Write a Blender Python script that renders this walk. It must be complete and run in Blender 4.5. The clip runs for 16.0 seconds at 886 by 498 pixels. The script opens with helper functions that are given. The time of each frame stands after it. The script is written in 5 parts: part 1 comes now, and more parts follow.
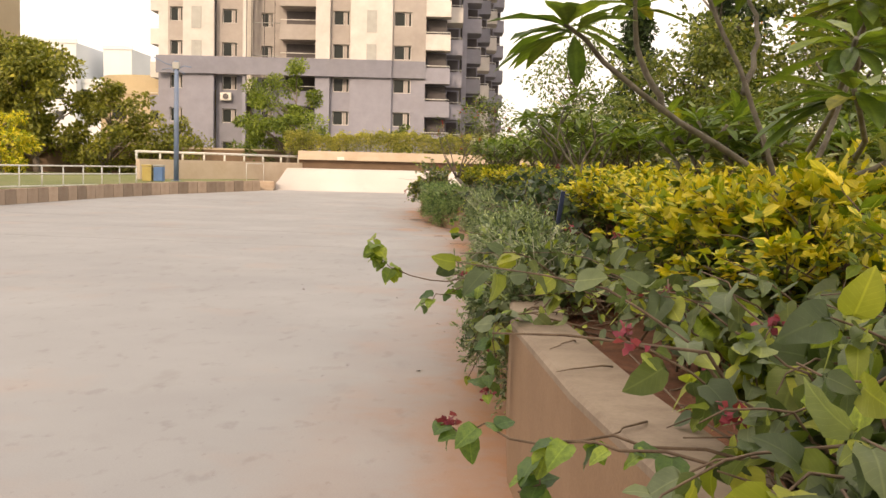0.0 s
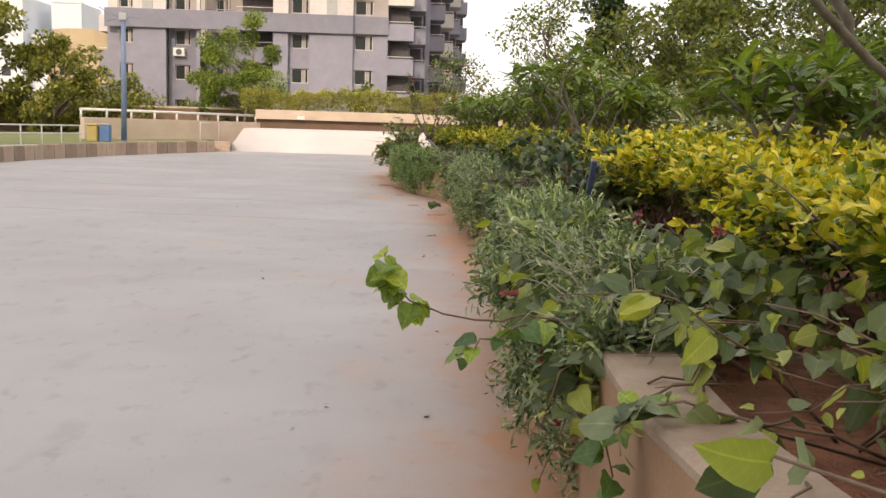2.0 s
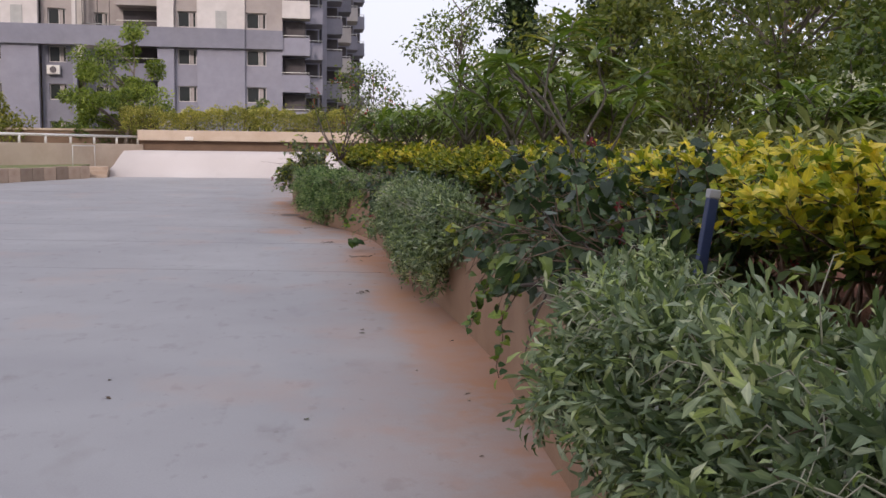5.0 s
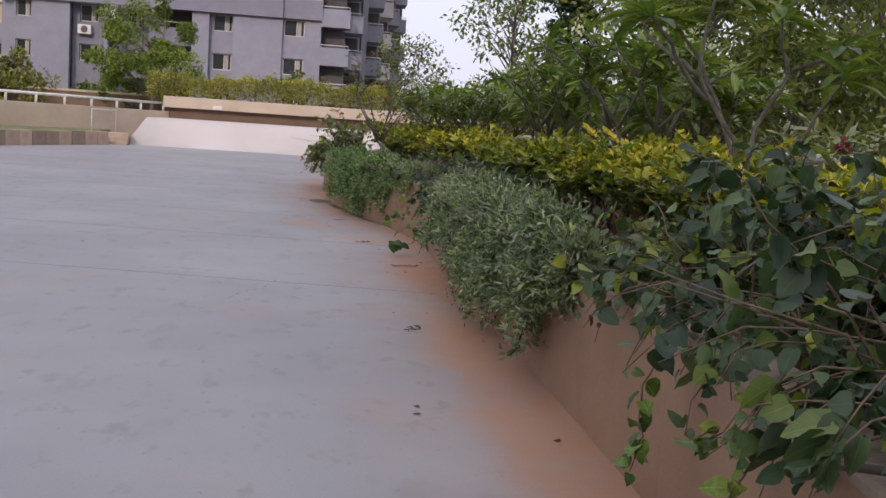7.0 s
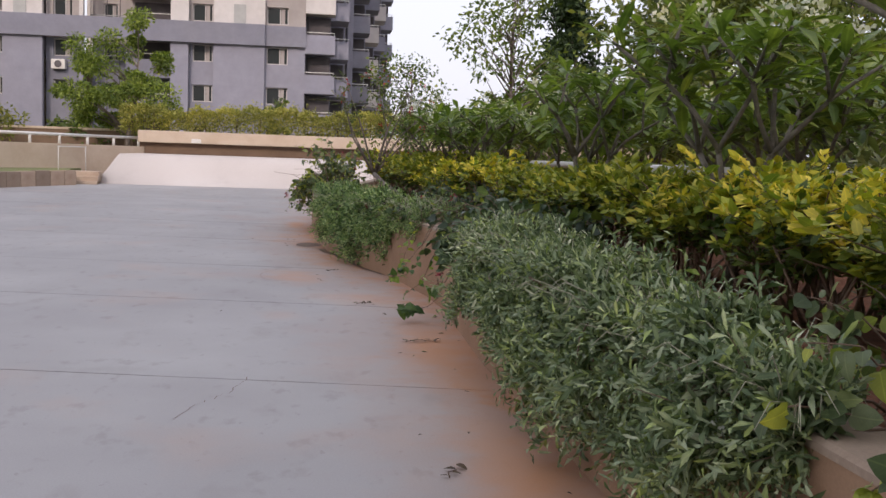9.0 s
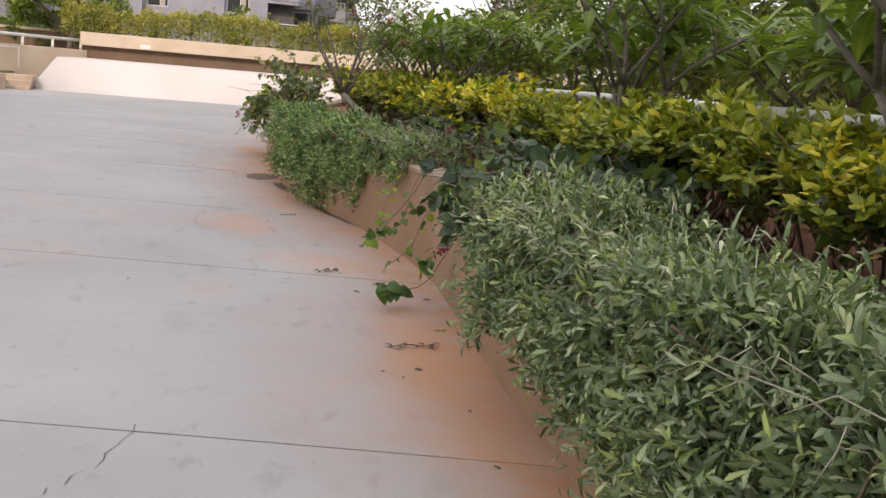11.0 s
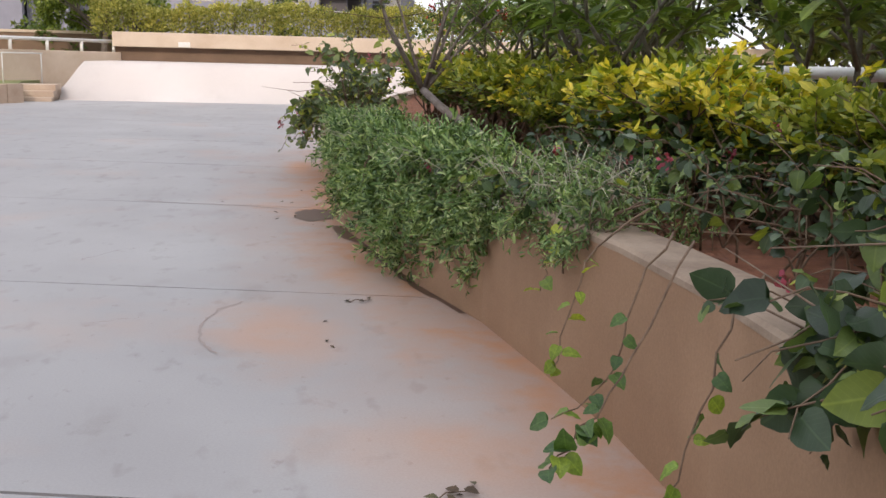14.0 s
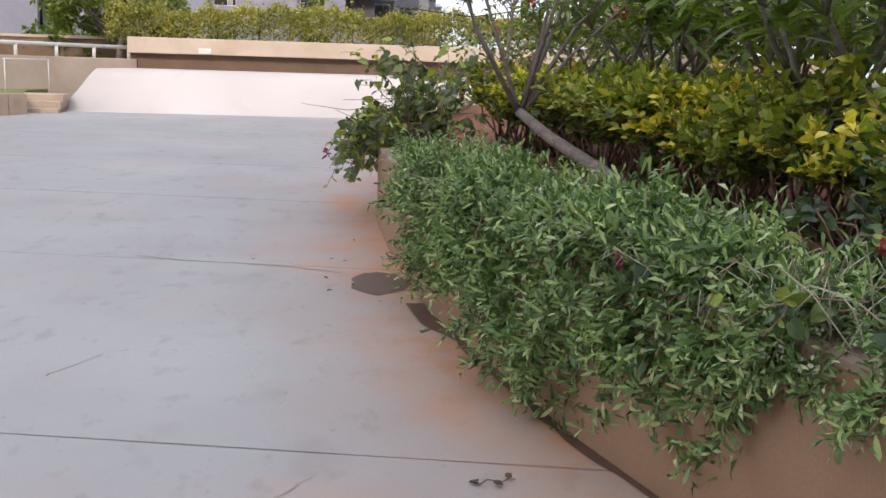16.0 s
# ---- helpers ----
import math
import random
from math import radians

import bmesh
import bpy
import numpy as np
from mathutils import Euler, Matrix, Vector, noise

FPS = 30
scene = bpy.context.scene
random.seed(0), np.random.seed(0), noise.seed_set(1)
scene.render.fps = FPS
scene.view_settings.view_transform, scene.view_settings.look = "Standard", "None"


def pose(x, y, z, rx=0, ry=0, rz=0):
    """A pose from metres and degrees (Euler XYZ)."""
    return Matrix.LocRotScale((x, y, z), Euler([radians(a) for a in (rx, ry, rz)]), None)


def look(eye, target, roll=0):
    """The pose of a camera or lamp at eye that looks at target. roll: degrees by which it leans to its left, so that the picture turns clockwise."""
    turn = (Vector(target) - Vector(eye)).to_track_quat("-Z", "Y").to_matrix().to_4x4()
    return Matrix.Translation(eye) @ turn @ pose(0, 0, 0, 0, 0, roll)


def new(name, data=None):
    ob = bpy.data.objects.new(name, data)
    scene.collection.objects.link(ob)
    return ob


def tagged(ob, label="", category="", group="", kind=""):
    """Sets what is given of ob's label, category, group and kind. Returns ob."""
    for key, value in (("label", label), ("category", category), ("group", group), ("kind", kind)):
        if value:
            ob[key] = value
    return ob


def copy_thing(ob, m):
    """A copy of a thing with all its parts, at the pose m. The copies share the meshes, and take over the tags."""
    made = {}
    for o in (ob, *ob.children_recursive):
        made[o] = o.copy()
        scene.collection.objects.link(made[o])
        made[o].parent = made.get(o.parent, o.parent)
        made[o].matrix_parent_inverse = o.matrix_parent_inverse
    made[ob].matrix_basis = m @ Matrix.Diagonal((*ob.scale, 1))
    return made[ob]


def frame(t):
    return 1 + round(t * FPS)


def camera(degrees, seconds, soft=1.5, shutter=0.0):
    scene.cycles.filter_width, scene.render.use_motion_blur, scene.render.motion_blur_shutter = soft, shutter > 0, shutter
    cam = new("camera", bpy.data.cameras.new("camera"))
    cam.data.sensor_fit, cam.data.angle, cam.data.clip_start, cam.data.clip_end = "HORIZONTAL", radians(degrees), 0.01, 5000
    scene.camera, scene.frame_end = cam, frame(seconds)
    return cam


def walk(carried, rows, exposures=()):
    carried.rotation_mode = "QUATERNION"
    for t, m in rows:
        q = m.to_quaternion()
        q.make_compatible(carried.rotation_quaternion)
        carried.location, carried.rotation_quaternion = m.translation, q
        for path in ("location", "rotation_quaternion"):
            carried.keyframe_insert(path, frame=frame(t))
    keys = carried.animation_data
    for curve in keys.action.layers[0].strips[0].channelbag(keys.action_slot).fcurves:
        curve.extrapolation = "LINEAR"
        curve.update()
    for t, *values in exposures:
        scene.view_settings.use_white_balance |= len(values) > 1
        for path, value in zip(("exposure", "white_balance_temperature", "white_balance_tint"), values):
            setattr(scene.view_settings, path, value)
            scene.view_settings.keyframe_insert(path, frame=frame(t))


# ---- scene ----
# camera and walk
cam = camera(47.9, 16.0)
METRES, EYE, TILT, LEAN, TURN = 21.5, 1.54, -4.5, -0.85, 0.0
ROWS = [
    (0.0, 0.0, 0.0, 0.0, 0.0, -0.2, -0.55),
    (0.5, -0.0018, 0.0241, 0.0008, 0.0, -1.39, -0.49),
    (1.0, -0.0071, 0.0456, 0.0029, -0.08, -2.35, -4.12),
    (1.5, -0.013, 0.0715, 0.0055, -3.34, -3.64, -0.46),
    (2.0, -0.0147, 0.1009, 0.0088, -2.34, -2.44, -0.68),
    (2.5, -0.0198, 0.1318, 0.0102, -2.44, -2.23, -3.11),
    (3.0, -0.0207, 0.1633, 0.0136, -7.26, -1.47, 0.58),
    (5.5, -0.0265, 0.3118, 0.0239, -8.5, -1.31, 0.52),
    (6.0, -0.027, 0.3463, 0.0269, -6.98, -0.72, -2.44),
    (6.5, -0.0276, 0.3781, 0.0296, -8.99, -0.55, 0.34),
    (7.0, -0.0265, 0.4133, 0.0326, -6.53, -2.38, -2.47),
    (7.5, -0.0294, 0.4436, 0.0354, -9.1, -1.47, -0.6),
    (8.0, -0.029, 0.477, 0.0385, -7.16, -0.74, -0.33),
    (10.5, -0.0237, 0.6319, 0.051, -8.43, -3.42, -2.14),
    (11.0, -0.0235, 0.6662, 0.0521, -9.29, -5.2, -3.23),
    (11.5, -0.0219, 0.699, 0.0545, -10.22, -3.67, 1.05),
    (12.0, -0.0191, 0.7342, 0.057, -9.32, -4.07, -2.84),
    (12.5, -0.0182, 0.7683, 0.0599, -10.55, -4.8, 0.48),
    (13.0, -0.018, 0.8035, 0.0631, -5.24, -5.09, -1.67),
    (13.5, -0.022, 0.8334, 0.0648, -7.64, -6.86, -0.95),
    (14.0, -0.0231, 0.8671, 0.0676, -5.93, -6.25, -0.07),
    (14.5, -0.0293, 0.8981, 0.0695, -3.85, -5.05, -3.52),
    (15.0, -0.0327, 0.9279, 0.0726, -4.67, -4.88, 1.63),
    (15.5, -0.0351, 0.9595, 0.0764, -3.12, -5.02, -1.86),
    (16.0, -0.0414, 0.9915, 0.0785, -4.88, -5.8, -0.48),
]
EXPOSURES = [(0.0, 1.02, 8200, 14), (1.5, 0.93, 7350, 14), (3.2, 0.92, 6800, 14), (5.3, 0.33, 6050, 19), (8.2, 0.30, 6000, 19), (10.4, 0.81, 6600, 14), (12.5, 0.9, 6450, 13), (14.5, 0.82, 6200, 13), (16.0, 0.82, 6050, 13)]
walk(cam, [(t, pose(0, 0, EYE, TILT, LEAN, TURN) @ pose(METRES * x, METRES * y, METRES * z, 90 + pitch, roll, yaw)) for t, x, y, z, yaw, pitch, roll in ROWS], EXPOSURES)

# world and sun: late afternoon, hazy, the sun low behind the walker
SUN_ELEV, SUN_AZ = 27.0, 196.0
world = bpy.data.worlds.new("sky")
scene.world = world
world.use_nodes = True
wn = world.node_tree.nodes
sky = wn.new("ShaderNodeTexSky")
sky.sky_type = "NISHITA"
sky.sun_disc = False
sky.sun_elevation = radians(SUN_ELEV)
sky.sun_rotation = radians(SUN_AZ)
sky.air_density = 1.0
sky.dust_density = 7.0
sky.ozone_density = 1.0
wn["Background"].inputs["Strength"].default_value = 0.15
haze = wn.new("ShaderNodeMix")  # thin bright haze over the whole sky
haze.data_type = "RGBA"
haze.inputs[0].default_value = 0.78
haze.inputs[7].default_value = (5.6, 5.6, 5.75, 1)
world.node_tree.links.new(sky.outputs["Color"], haze.inputs[6])
world.node_tree.links.new(haze.outputs[2], wn["Background"].inputs["Color"])
sun_data = bpy.data.lights.new("sun", "SUN")
sun_data.energy = 1.05
sun_data.angle = radians(4.0)
sun_data.color = (1.0, 0.86, 0.70)
sun = new("sun", sun_data)
away = Vector((math.sin(radians(SUN_AZ)) * math.cos(radians(SUN_ELEV)), math.cos(radians(SUN_AZ)) * math.cos(radians(SUN_ELEV)), math.sin(radians(SUN_ELEV))))
sun.matrix_basis = look(away * 60, (0, 0, 0))

# ---- materials ----


def mat_base(name, rough=0.8, metal=0.0):
    m = bpy.data.materials.new(name)
    m.use_nodes = True
    nt = m.node_tree
    b = nt.nodes["Principled BSDF"]
    b.inputs["Roughness"].default_value = rough
    b.inputs["Metallic"].default_value = metal
    return m, nt, b


def ramp_node(nt, stops, mode="LINEAR"):
    r = nt.nodes.new("ShaderNodeValToRGB")
    r.color_ramp.interpolation = mode
    els = r.color_ramp.elements
    while len(els) < len(stops):
        els.new(0.5)
    for e, (p, c) in zip(els, sorted(stops)):
        e.position = p
        e.color = (*c, 1) if len(c) == 3 else c
    return r


def noise_node(nt, scale, detail=4, rough=0.55, coord="Object", stretch=None):
    tc = nt.nodes.new("ShaderNodeTexCoord")
    n = nt.nodes.new("ShaderNodeTexNoise")
    n.inputs["Scale"].default_value = scale
    n.inputs["Detail"].default_value = detail
    n.inputs["Roughness"].default_value = rough
    if stretch:
        mp = nt.nodes.new("ShaderNodeMapping")
        mp.inputs["Scale"].default_value = stretch
        nt.links.new(tc.outputs[coord], mp.inputs["Vector"])
        nt.links.new(mp.outputs["Vector"], n.inputs["Vector"])
    else:
        nt.links.new(tc.outputs[coord], n.inputs["Vector"])
    return n


def mix_node(nt, a, b, fac, mode="MIX"):
    mx = nt.nodes.new("ShaderNodeMix")
    mx.data_type = "RGBA"
    mx.blend_type = mode
    for key, v in ((6, a), (7, b), (0, fac)):
        if isinstance(v, (int, float)):
            mx.inputs[key].default_value = v
        elif isinstance(v, tuple):
            mx.inputs[key].default_value = (*v, 1)
        else:
            nt.links.new(v, mx.inputs[key])
    return mx.outputs[2]


def bump(nt, b, height, strength=0.3, dist=0.01):
    bp = nt.nodes.new("ShaderNodeBump")
    bp.inputs["Strength"].default_value = strength
    bp.inputs["Distance"].default_value = dist
    nt.links.new(height, bp.inputs["Height"])
    nt.links.new(bp.outputs["Normal"], b.inputs["Normal"])


def surface(name, dark, light, scale=6.0, rough=0.85, stain=None, stain_scale=0.5, stain_amount=0.5, grain=60.0, bump_strength=0.3, bump_dist=0.004, metal=0.0, stretch=None, vary=0.0):
    """Plain worn surface: two-scale colour noise, soft stains, fine relief."""
    m, nt, b = mat_base(name, rough, metal)
    n1 = noise_node(nt, scale, 5, 0.6, stretch=stretch)
    r1 = ramp_node(nt, [(0.3, dark), (0.7, light)])
    nt.links.new(n1.outputs["Fac"], r1.inputs["Fac"])
    col = r1.outputs["Color"]
    if stain:
        n2 = noise_node(nt, stain_scale, 6, 0.65)
        r2 = ramp_node(nt, [(0.45, (0, 0, 0)), (0.72, (stain_amount,) * 3)])
        nt.links.new(n2.outputs["Fac"], r2.inputs["Fac"])
        col = mix_node(nt, col, stain, r2.outputs["Color"])
    n3 = noise_node(nt, grain, 3, 0.7)
    r3 = ramp_node(nt, [(0.3, (0.86, 0.86, 0.86)), (0.7, (1, 1, 1))])
    nt.links.new(n3.outputs["Fac"], r3.inputs["Fac"])
    col = mix_node(nt, col, r3.outputs["Color"], 1.0, "MULTIPLY")
    if vary:
        oi = nt.nodes.new("ShaderNodeObjectInfo")
        r4 = ramp_node(nt, [(0.0, (1 - vary,) * 3), (1.0, (1.0, 1.0, 1.0))])
        nt.links.new(oi.outputs["Random"], r4.inputs["Fac"])
        col = mix_node(nt, col, r4.outputs["Color"], 1.0, "MULTIPLY")
    nt.links.new(col, b.inputs["Base Color"])
    bump(nt, b, n3.outputs["Fac"], bump_strength, bump_dist)
    return m


def leaf_mat(name, stops, rough=0.5, through_light=0.3, object_random=False, patch=3.0, veins=0.0):
    """Leaves: colour from leaf to leaf, thin and a little translucent."""
    m, nt, b = mat_base(name, rough)
    if object_random:
        src = nt.nodes.new("ShaderNodeObjectInfo").outputs["Random"]
    else:
        src = nt.nodes.new("ShaderNodeNewGeometry").outputs["Random Per Island"]
    r = ramp_node(nt, stops)
    nt.links.new(src, r.inputs["Fac"])
    n = noise_node(nt, 25.0, 3)
    rn = ramp_node(nt, [(0.3, (0.78, 0.8, 0.75)), (0.7, (1.0, 1.0, 1.0))])
    nt.links.new(n.outputs["Fac"], rn.inputs["Fac"])
    col = mix_node(nt, r.outputs["Color"], rn.outputs["Color"], 1.0, "MULTIPLY")
    nb = noise_node(nt, patch, 3, 0.6)
    rb = ramp_node(nt, [(0.32, (0.62, 0.66, 0.62)), (0.5, (1.0, 1.0, 1.0)), (0.68, (1.3, 1.22, 1.12))])
    nt.links.new(nb.outputs["Fac"], rb.inputs["Fac"])
    col = mix_node(nt, col, rb.outputs["Color"], 1.0, "MULTIPLY")
    if veins:
        at = nt.nodes.new("ShaderNodeAttribute")
        at.attribute_name = "leaf_co"
        sp = nt.nodes.new("ShaderNodeSeparateXYZ")
        nt.links.new(at.outputs["Vector"], sp.inputs["Vector"])

        def calc(op, a, c=0.0):
            n = nt.nodes.new("ShaderNodeMath")
            n.operation = op
            for k, v in ((0, a), (1, c)):
                if isinstance(v, (int, float)):
                    n.inputs[k].default_value = v
                else:
                    nt.links.new(v, n.inputs[k])
            return n.outputs["Value"]

        off = calc("ABSOLUTE", sp.outputs["Y"])
        rib = ramp_node(nt, [(0.0, (1, 1, 1)), (0.012, (0.8, 0.8, 0.8)), (0.035, (0, 0, 0))])
        nt.links.new(off, rib.inputs["Fac"])
        ladder = calc("ABSOLUTE", calc("SINE", calc("MULTIPLY", calc("SUBTRACT", sp.outputs["X"], calc("MULTIPLY", off, 0.7)), 24.0)))
        side = ramp_node(nt, [(0.0, (0.6, 0.6, 0.6)), (0.16, (0, 0, 0))])
        nt.links.new(ladder, side.inputs["Fac"])
        web = calc("MULTIPLY", calc("MAXIMUM", rib.outputs["Color"], side.outputs["Color"]), veins)
        col = mix_node(nt, col, mix_node(nt, col, (1.7, 1.6, 1.5), 1.0, "MULTIPLY"), web)
        bump(nt, b, web, 0.25, 0.004)
    nt.links.new(col, b.inputs["Base Color"])
    b.inputs["Specular IOR Level"].default_value = 0.4
    tr = nt.nodes.new("ShaderNodeBsdfTranslucent")
    nt.links.new(mix_node(nt, col, (1.0, 1.1, 0.4), 1.0, "MULTIPLY"), tr.inputs["Color"])
    mx = nt.nodes.new("ShaderNodeMixShader")
    mx.inputs["Fac"].default_value = through_light
    nt.links.new(b.outputs["BSDF"], mx.inputs[1])
    nt.links.new(tr.outputs["BSDF"], mx.inputs[2])
    nt.links.new(mx.outputs["Shader"], nt.nodes["Material Output"].inputs["Surface"])
    return m


# foot of the planter wall: (y, x) along the plaza side
WALL = [(-14.0, 2.2), (-6.0, 1.25), (0.0, 0.82), (2.2, 0.58), (3.3, 0.45), (4.8, 0.35), (6.05, 0.42), (8.0, 0.54), (11.0, 0.70), (12.8, 0.86), (14.0, 0.85), (15.5, 0.82), (17.9, 0.73), (19.0, 0.70), (21.7, 0.73), (22.6, 0.66), (23.5, 0.52), (24.4, 0.36), (25.4, 0.06), (26.5, -0.17), (27.5, -0.40), (29.5, -0.60), (31.0, -0.68), (32.2, -0.58), (34.0, -0.3), (37.0, 0.2), (41.0, 0.85), (45.4, 1.6)]
WALL_TOP, WALL_THICK, SOIL_Z = 0.80, 0.27, 0.70


def wall_x(y):
    return float(np.interp(y, [p[0] for p in WALL], [p[1] for p in WALL]))


def floor_z(x, y):
    t = max(0.0, min(1.0, (y - 26.0) / 18.5))
    return 0.30 * t * (0.6 + 0.4 * t)


def plaza_material():
    """Worn screeded concrete, washed with red soil along the planter."""
    m, nt, b = mat_base("plaza_concrete", 0.78)
    big = noise_node(nt, 0.35, 2, 0.5)
    r1 = ramp_node(nt, [(0.3, (0.352, 0.342, 0.342)), (0.55, (0.388, 0.377, 0.374)), (0.75, (0.425, 0.416, 0.412))])
    nt.links.new(big.outputs["Fac"], r1.inputs["Fac"])
    mid = noise_node(nt, 1.3, 4, 0.5)
    r2 = ramp_node(nt, [(0.35, (0.945, 0.94, 0.94)), (0.65, (1.0, 1.0, 1.0))])
    nt.links.new(mid.outputs["Fac"], r2.inputs["Fac"])
    col = mix_node(nt, r1.outputs["Color"], r2.outputs["Color"], 1.0, "MULTIPLY")
    for sc, lo, hi, depth in ((5.5, 0.60, 0.70, 0.87), (2.2, 0.60, 0.72, 0.91), (16.0, 0.66, 0.73, 0.85)):  # smudges
        sm = noise_node(nt, sc, 3, 0.55, stretch=(1.0, 0.55, 1.0))
        r_ = ramp_node(nt, [(lo, (1.0, 1.0, 1.0)), (hi, (depth, depth * 0.985, depth * 0.97))])
        nt.links.new(sm.outputs["Fac"], r_.inputs["Fac"])
        col = mix_node(nt, col, r_.outputs["Color"], 1.0, "MULTIPLY")
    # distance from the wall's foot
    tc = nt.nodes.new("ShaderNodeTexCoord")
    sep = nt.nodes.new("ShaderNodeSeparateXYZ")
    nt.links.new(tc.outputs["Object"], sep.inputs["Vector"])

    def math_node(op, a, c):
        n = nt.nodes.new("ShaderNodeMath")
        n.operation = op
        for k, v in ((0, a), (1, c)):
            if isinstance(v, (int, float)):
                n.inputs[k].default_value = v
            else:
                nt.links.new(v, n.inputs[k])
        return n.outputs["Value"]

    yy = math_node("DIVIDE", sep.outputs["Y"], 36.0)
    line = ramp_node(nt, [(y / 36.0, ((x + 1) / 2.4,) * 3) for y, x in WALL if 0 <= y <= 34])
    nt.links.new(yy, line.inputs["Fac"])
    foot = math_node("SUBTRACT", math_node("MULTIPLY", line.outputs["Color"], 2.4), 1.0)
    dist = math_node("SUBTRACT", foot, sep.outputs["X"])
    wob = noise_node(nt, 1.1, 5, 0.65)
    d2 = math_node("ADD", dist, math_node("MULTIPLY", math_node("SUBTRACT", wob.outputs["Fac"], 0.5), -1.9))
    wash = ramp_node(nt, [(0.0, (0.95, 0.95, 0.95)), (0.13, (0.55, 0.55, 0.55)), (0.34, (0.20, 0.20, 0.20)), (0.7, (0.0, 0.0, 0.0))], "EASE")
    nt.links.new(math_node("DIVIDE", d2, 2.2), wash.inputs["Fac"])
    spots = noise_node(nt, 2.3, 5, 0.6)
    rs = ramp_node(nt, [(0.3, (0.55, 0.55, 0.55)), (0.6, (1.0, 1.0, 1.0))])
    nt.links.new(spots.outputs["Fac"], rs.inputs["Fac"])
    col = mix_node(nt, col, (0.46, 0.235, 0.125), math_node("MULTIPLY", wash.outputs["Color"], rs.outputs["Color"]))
    # patches of washed-out soil
    for px, py, rx, ry, amount in ((-0.85, 24.2, 0.55, 0.95, 0.6), (-0.98, 32.2, 0.35, 1.2, 0.8), (0.42, 19.5, 0.5, 1.8, 0.85), (-0.1, 22.4, 0.6, 0.6, 0.3), (0.5, 16.0, 0.45, 2.2, 0.85), (0.55, 13.6, 0.4, 1.5, 0.7), (0.2, 5.3, 0.4, 1.8, 0.5), (-0.9, 21.2, 0.3, 0.4, 0.2), (-0.4, 25.7, 0.25, 0.6, 0.35)):
        ex = math_node("DIVIDE", math_node("SUBTRACT", sep.outputs["X"], px), rx)
        ey = math_node("DIVIDE", math_node("SUBTRACT", sep.outputs["Y"], py), ry)
        rr = math_node("SQRT", math_node("ADD", math_node("MULTIPLY", ex, ex), math_node("MULTIPLY", ey, ey)), 0.0)
        edge = math_node("ADD", rr, math_node("MULTIPLY", math_node("SUBTRACT", spots.outputs["Fac"], 0.5), 1.6))
        rpp = ramp_node(nt, [(0.1, (amount,) * 3), (1.0, (0.0, 0.0, 0.0))], "EASE")
        nt.links.new(edge, rpp.inputs["Fac"])
        col = mix_node(nt, col, (0.50, 0.25, 0.125), math_node("MULTIPLY", rpp.outputs["Color"], rs.outputs["Color"]))
    # loose pink-orange patches further out
    pat = noise_node(nt, 0.55, 4, 0.6)
    rp = ramp_node(nt, [(0.56, (0, 0, 0)), (0.76, (0.35, 0.35, 0.35))])
    nt.links.new(pat.outputs["Fac"], rp.inputs["Fac"])
    col = mix_node(nt, col, (0.50, 0.33, 0.24), rp.outputs["Color"])
    fine = noise_node(nt, 90.0, 3, 0.7)
    rf = ramp_node(nt, [(0.3, (0.9, 0.9, 0.9)), (0.7, (1.0, 1.0, 1.0))])
    nt.links.new(fine.outputs["Fac"], rf.inputs["Fac"])
    col = mix_node(nt, col, rf.outputs["Color"], 1.0, "MULTIPLY")
    nt.links.new(col, b.inputs["Base Color"])
    bump(nt, b, fine.outputs["Fac"], 0.12, 0.002)
    return m


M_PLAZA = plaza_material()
M_RAMP = surface("pale_concrete", (0.58, 0.52, 0.485), (0.72, 0.665, 0.63), 0.9, 0.8, (0.47, 0.40, 0.36), 0.45, 0.6)
M_PLANTER = surface("ochre_plaster", (0.265, 0.16, 0.092), (0.345, 0.215, 0.128), 1.6, 0.85, (0.24, 0.135, 0.075), 0.9, 0.6, 70, 0.35, 0.004)
M_COPING = surface("worn_plaster_top", (0.27, 0.20, 0.145), (0.37, 0.285, 0.21), 4.0, 0.88, (0.17, 0.115, 0.08), 2.6, 0.75, 60, 0.4, 0.005)
M_SOIL = surface("red_soil", (0.19, 0.072, 0.038), (0.34, 0.14, 0.075), 7.0, 0.95, (0.10, 0.05, 0.03), 2.0, 0.6, 45, 0.9, 0.03)
M_LAWN = surface("lawn", (0.13, 0.16, 0.05), (0.24, 0.25, 0.09), 1.3, 0.9, (0.30, 0.26, 0.13), 0.4, 0.5, 40, 0.8, 0.02)
M_EARTH = surface("dry_ground", (0.16, 0.14, 0.09), (0.25, 0.21, 0.14), 0.4, 0.95, (0.11, 0.13, 0.06), 0.05, 0.7)
M_KERB = surface("sandstone_block", (0.42, 0.30, 0.22), (0.62, 0.49, 0.38), 2.5, 0.85, (0.30, 0.17, 0.11), 1.2, 0.5, 50, 0.4, 0.006, vary=0.5)
M_BEIGE = surface("beige_plaster", (0.54, 0.43, 0.33), (0.64, 0.53, 0.42), 0.9, 0.85, (0.42, 0.30, 0.20), 0.6, 0.5)
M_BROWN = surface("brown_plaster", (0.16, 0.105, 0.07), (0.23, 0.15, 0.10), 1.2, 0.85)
M_WHITE = surface("white_paint_metal", (0.70, 0.69, 0.66), (0.80, 0.79, 0.76), 4.0, 0.45, (0.5, 0.42, 0.33), 1.5, 0.4)
M_BLUE = surface("blue_paint_metal", (0.12, 0.18, 0.30), (0.17, 0.24, 0.38), 3.0, 0.45, (0.20, 0.18, 0.16), 1.0, 0.4)
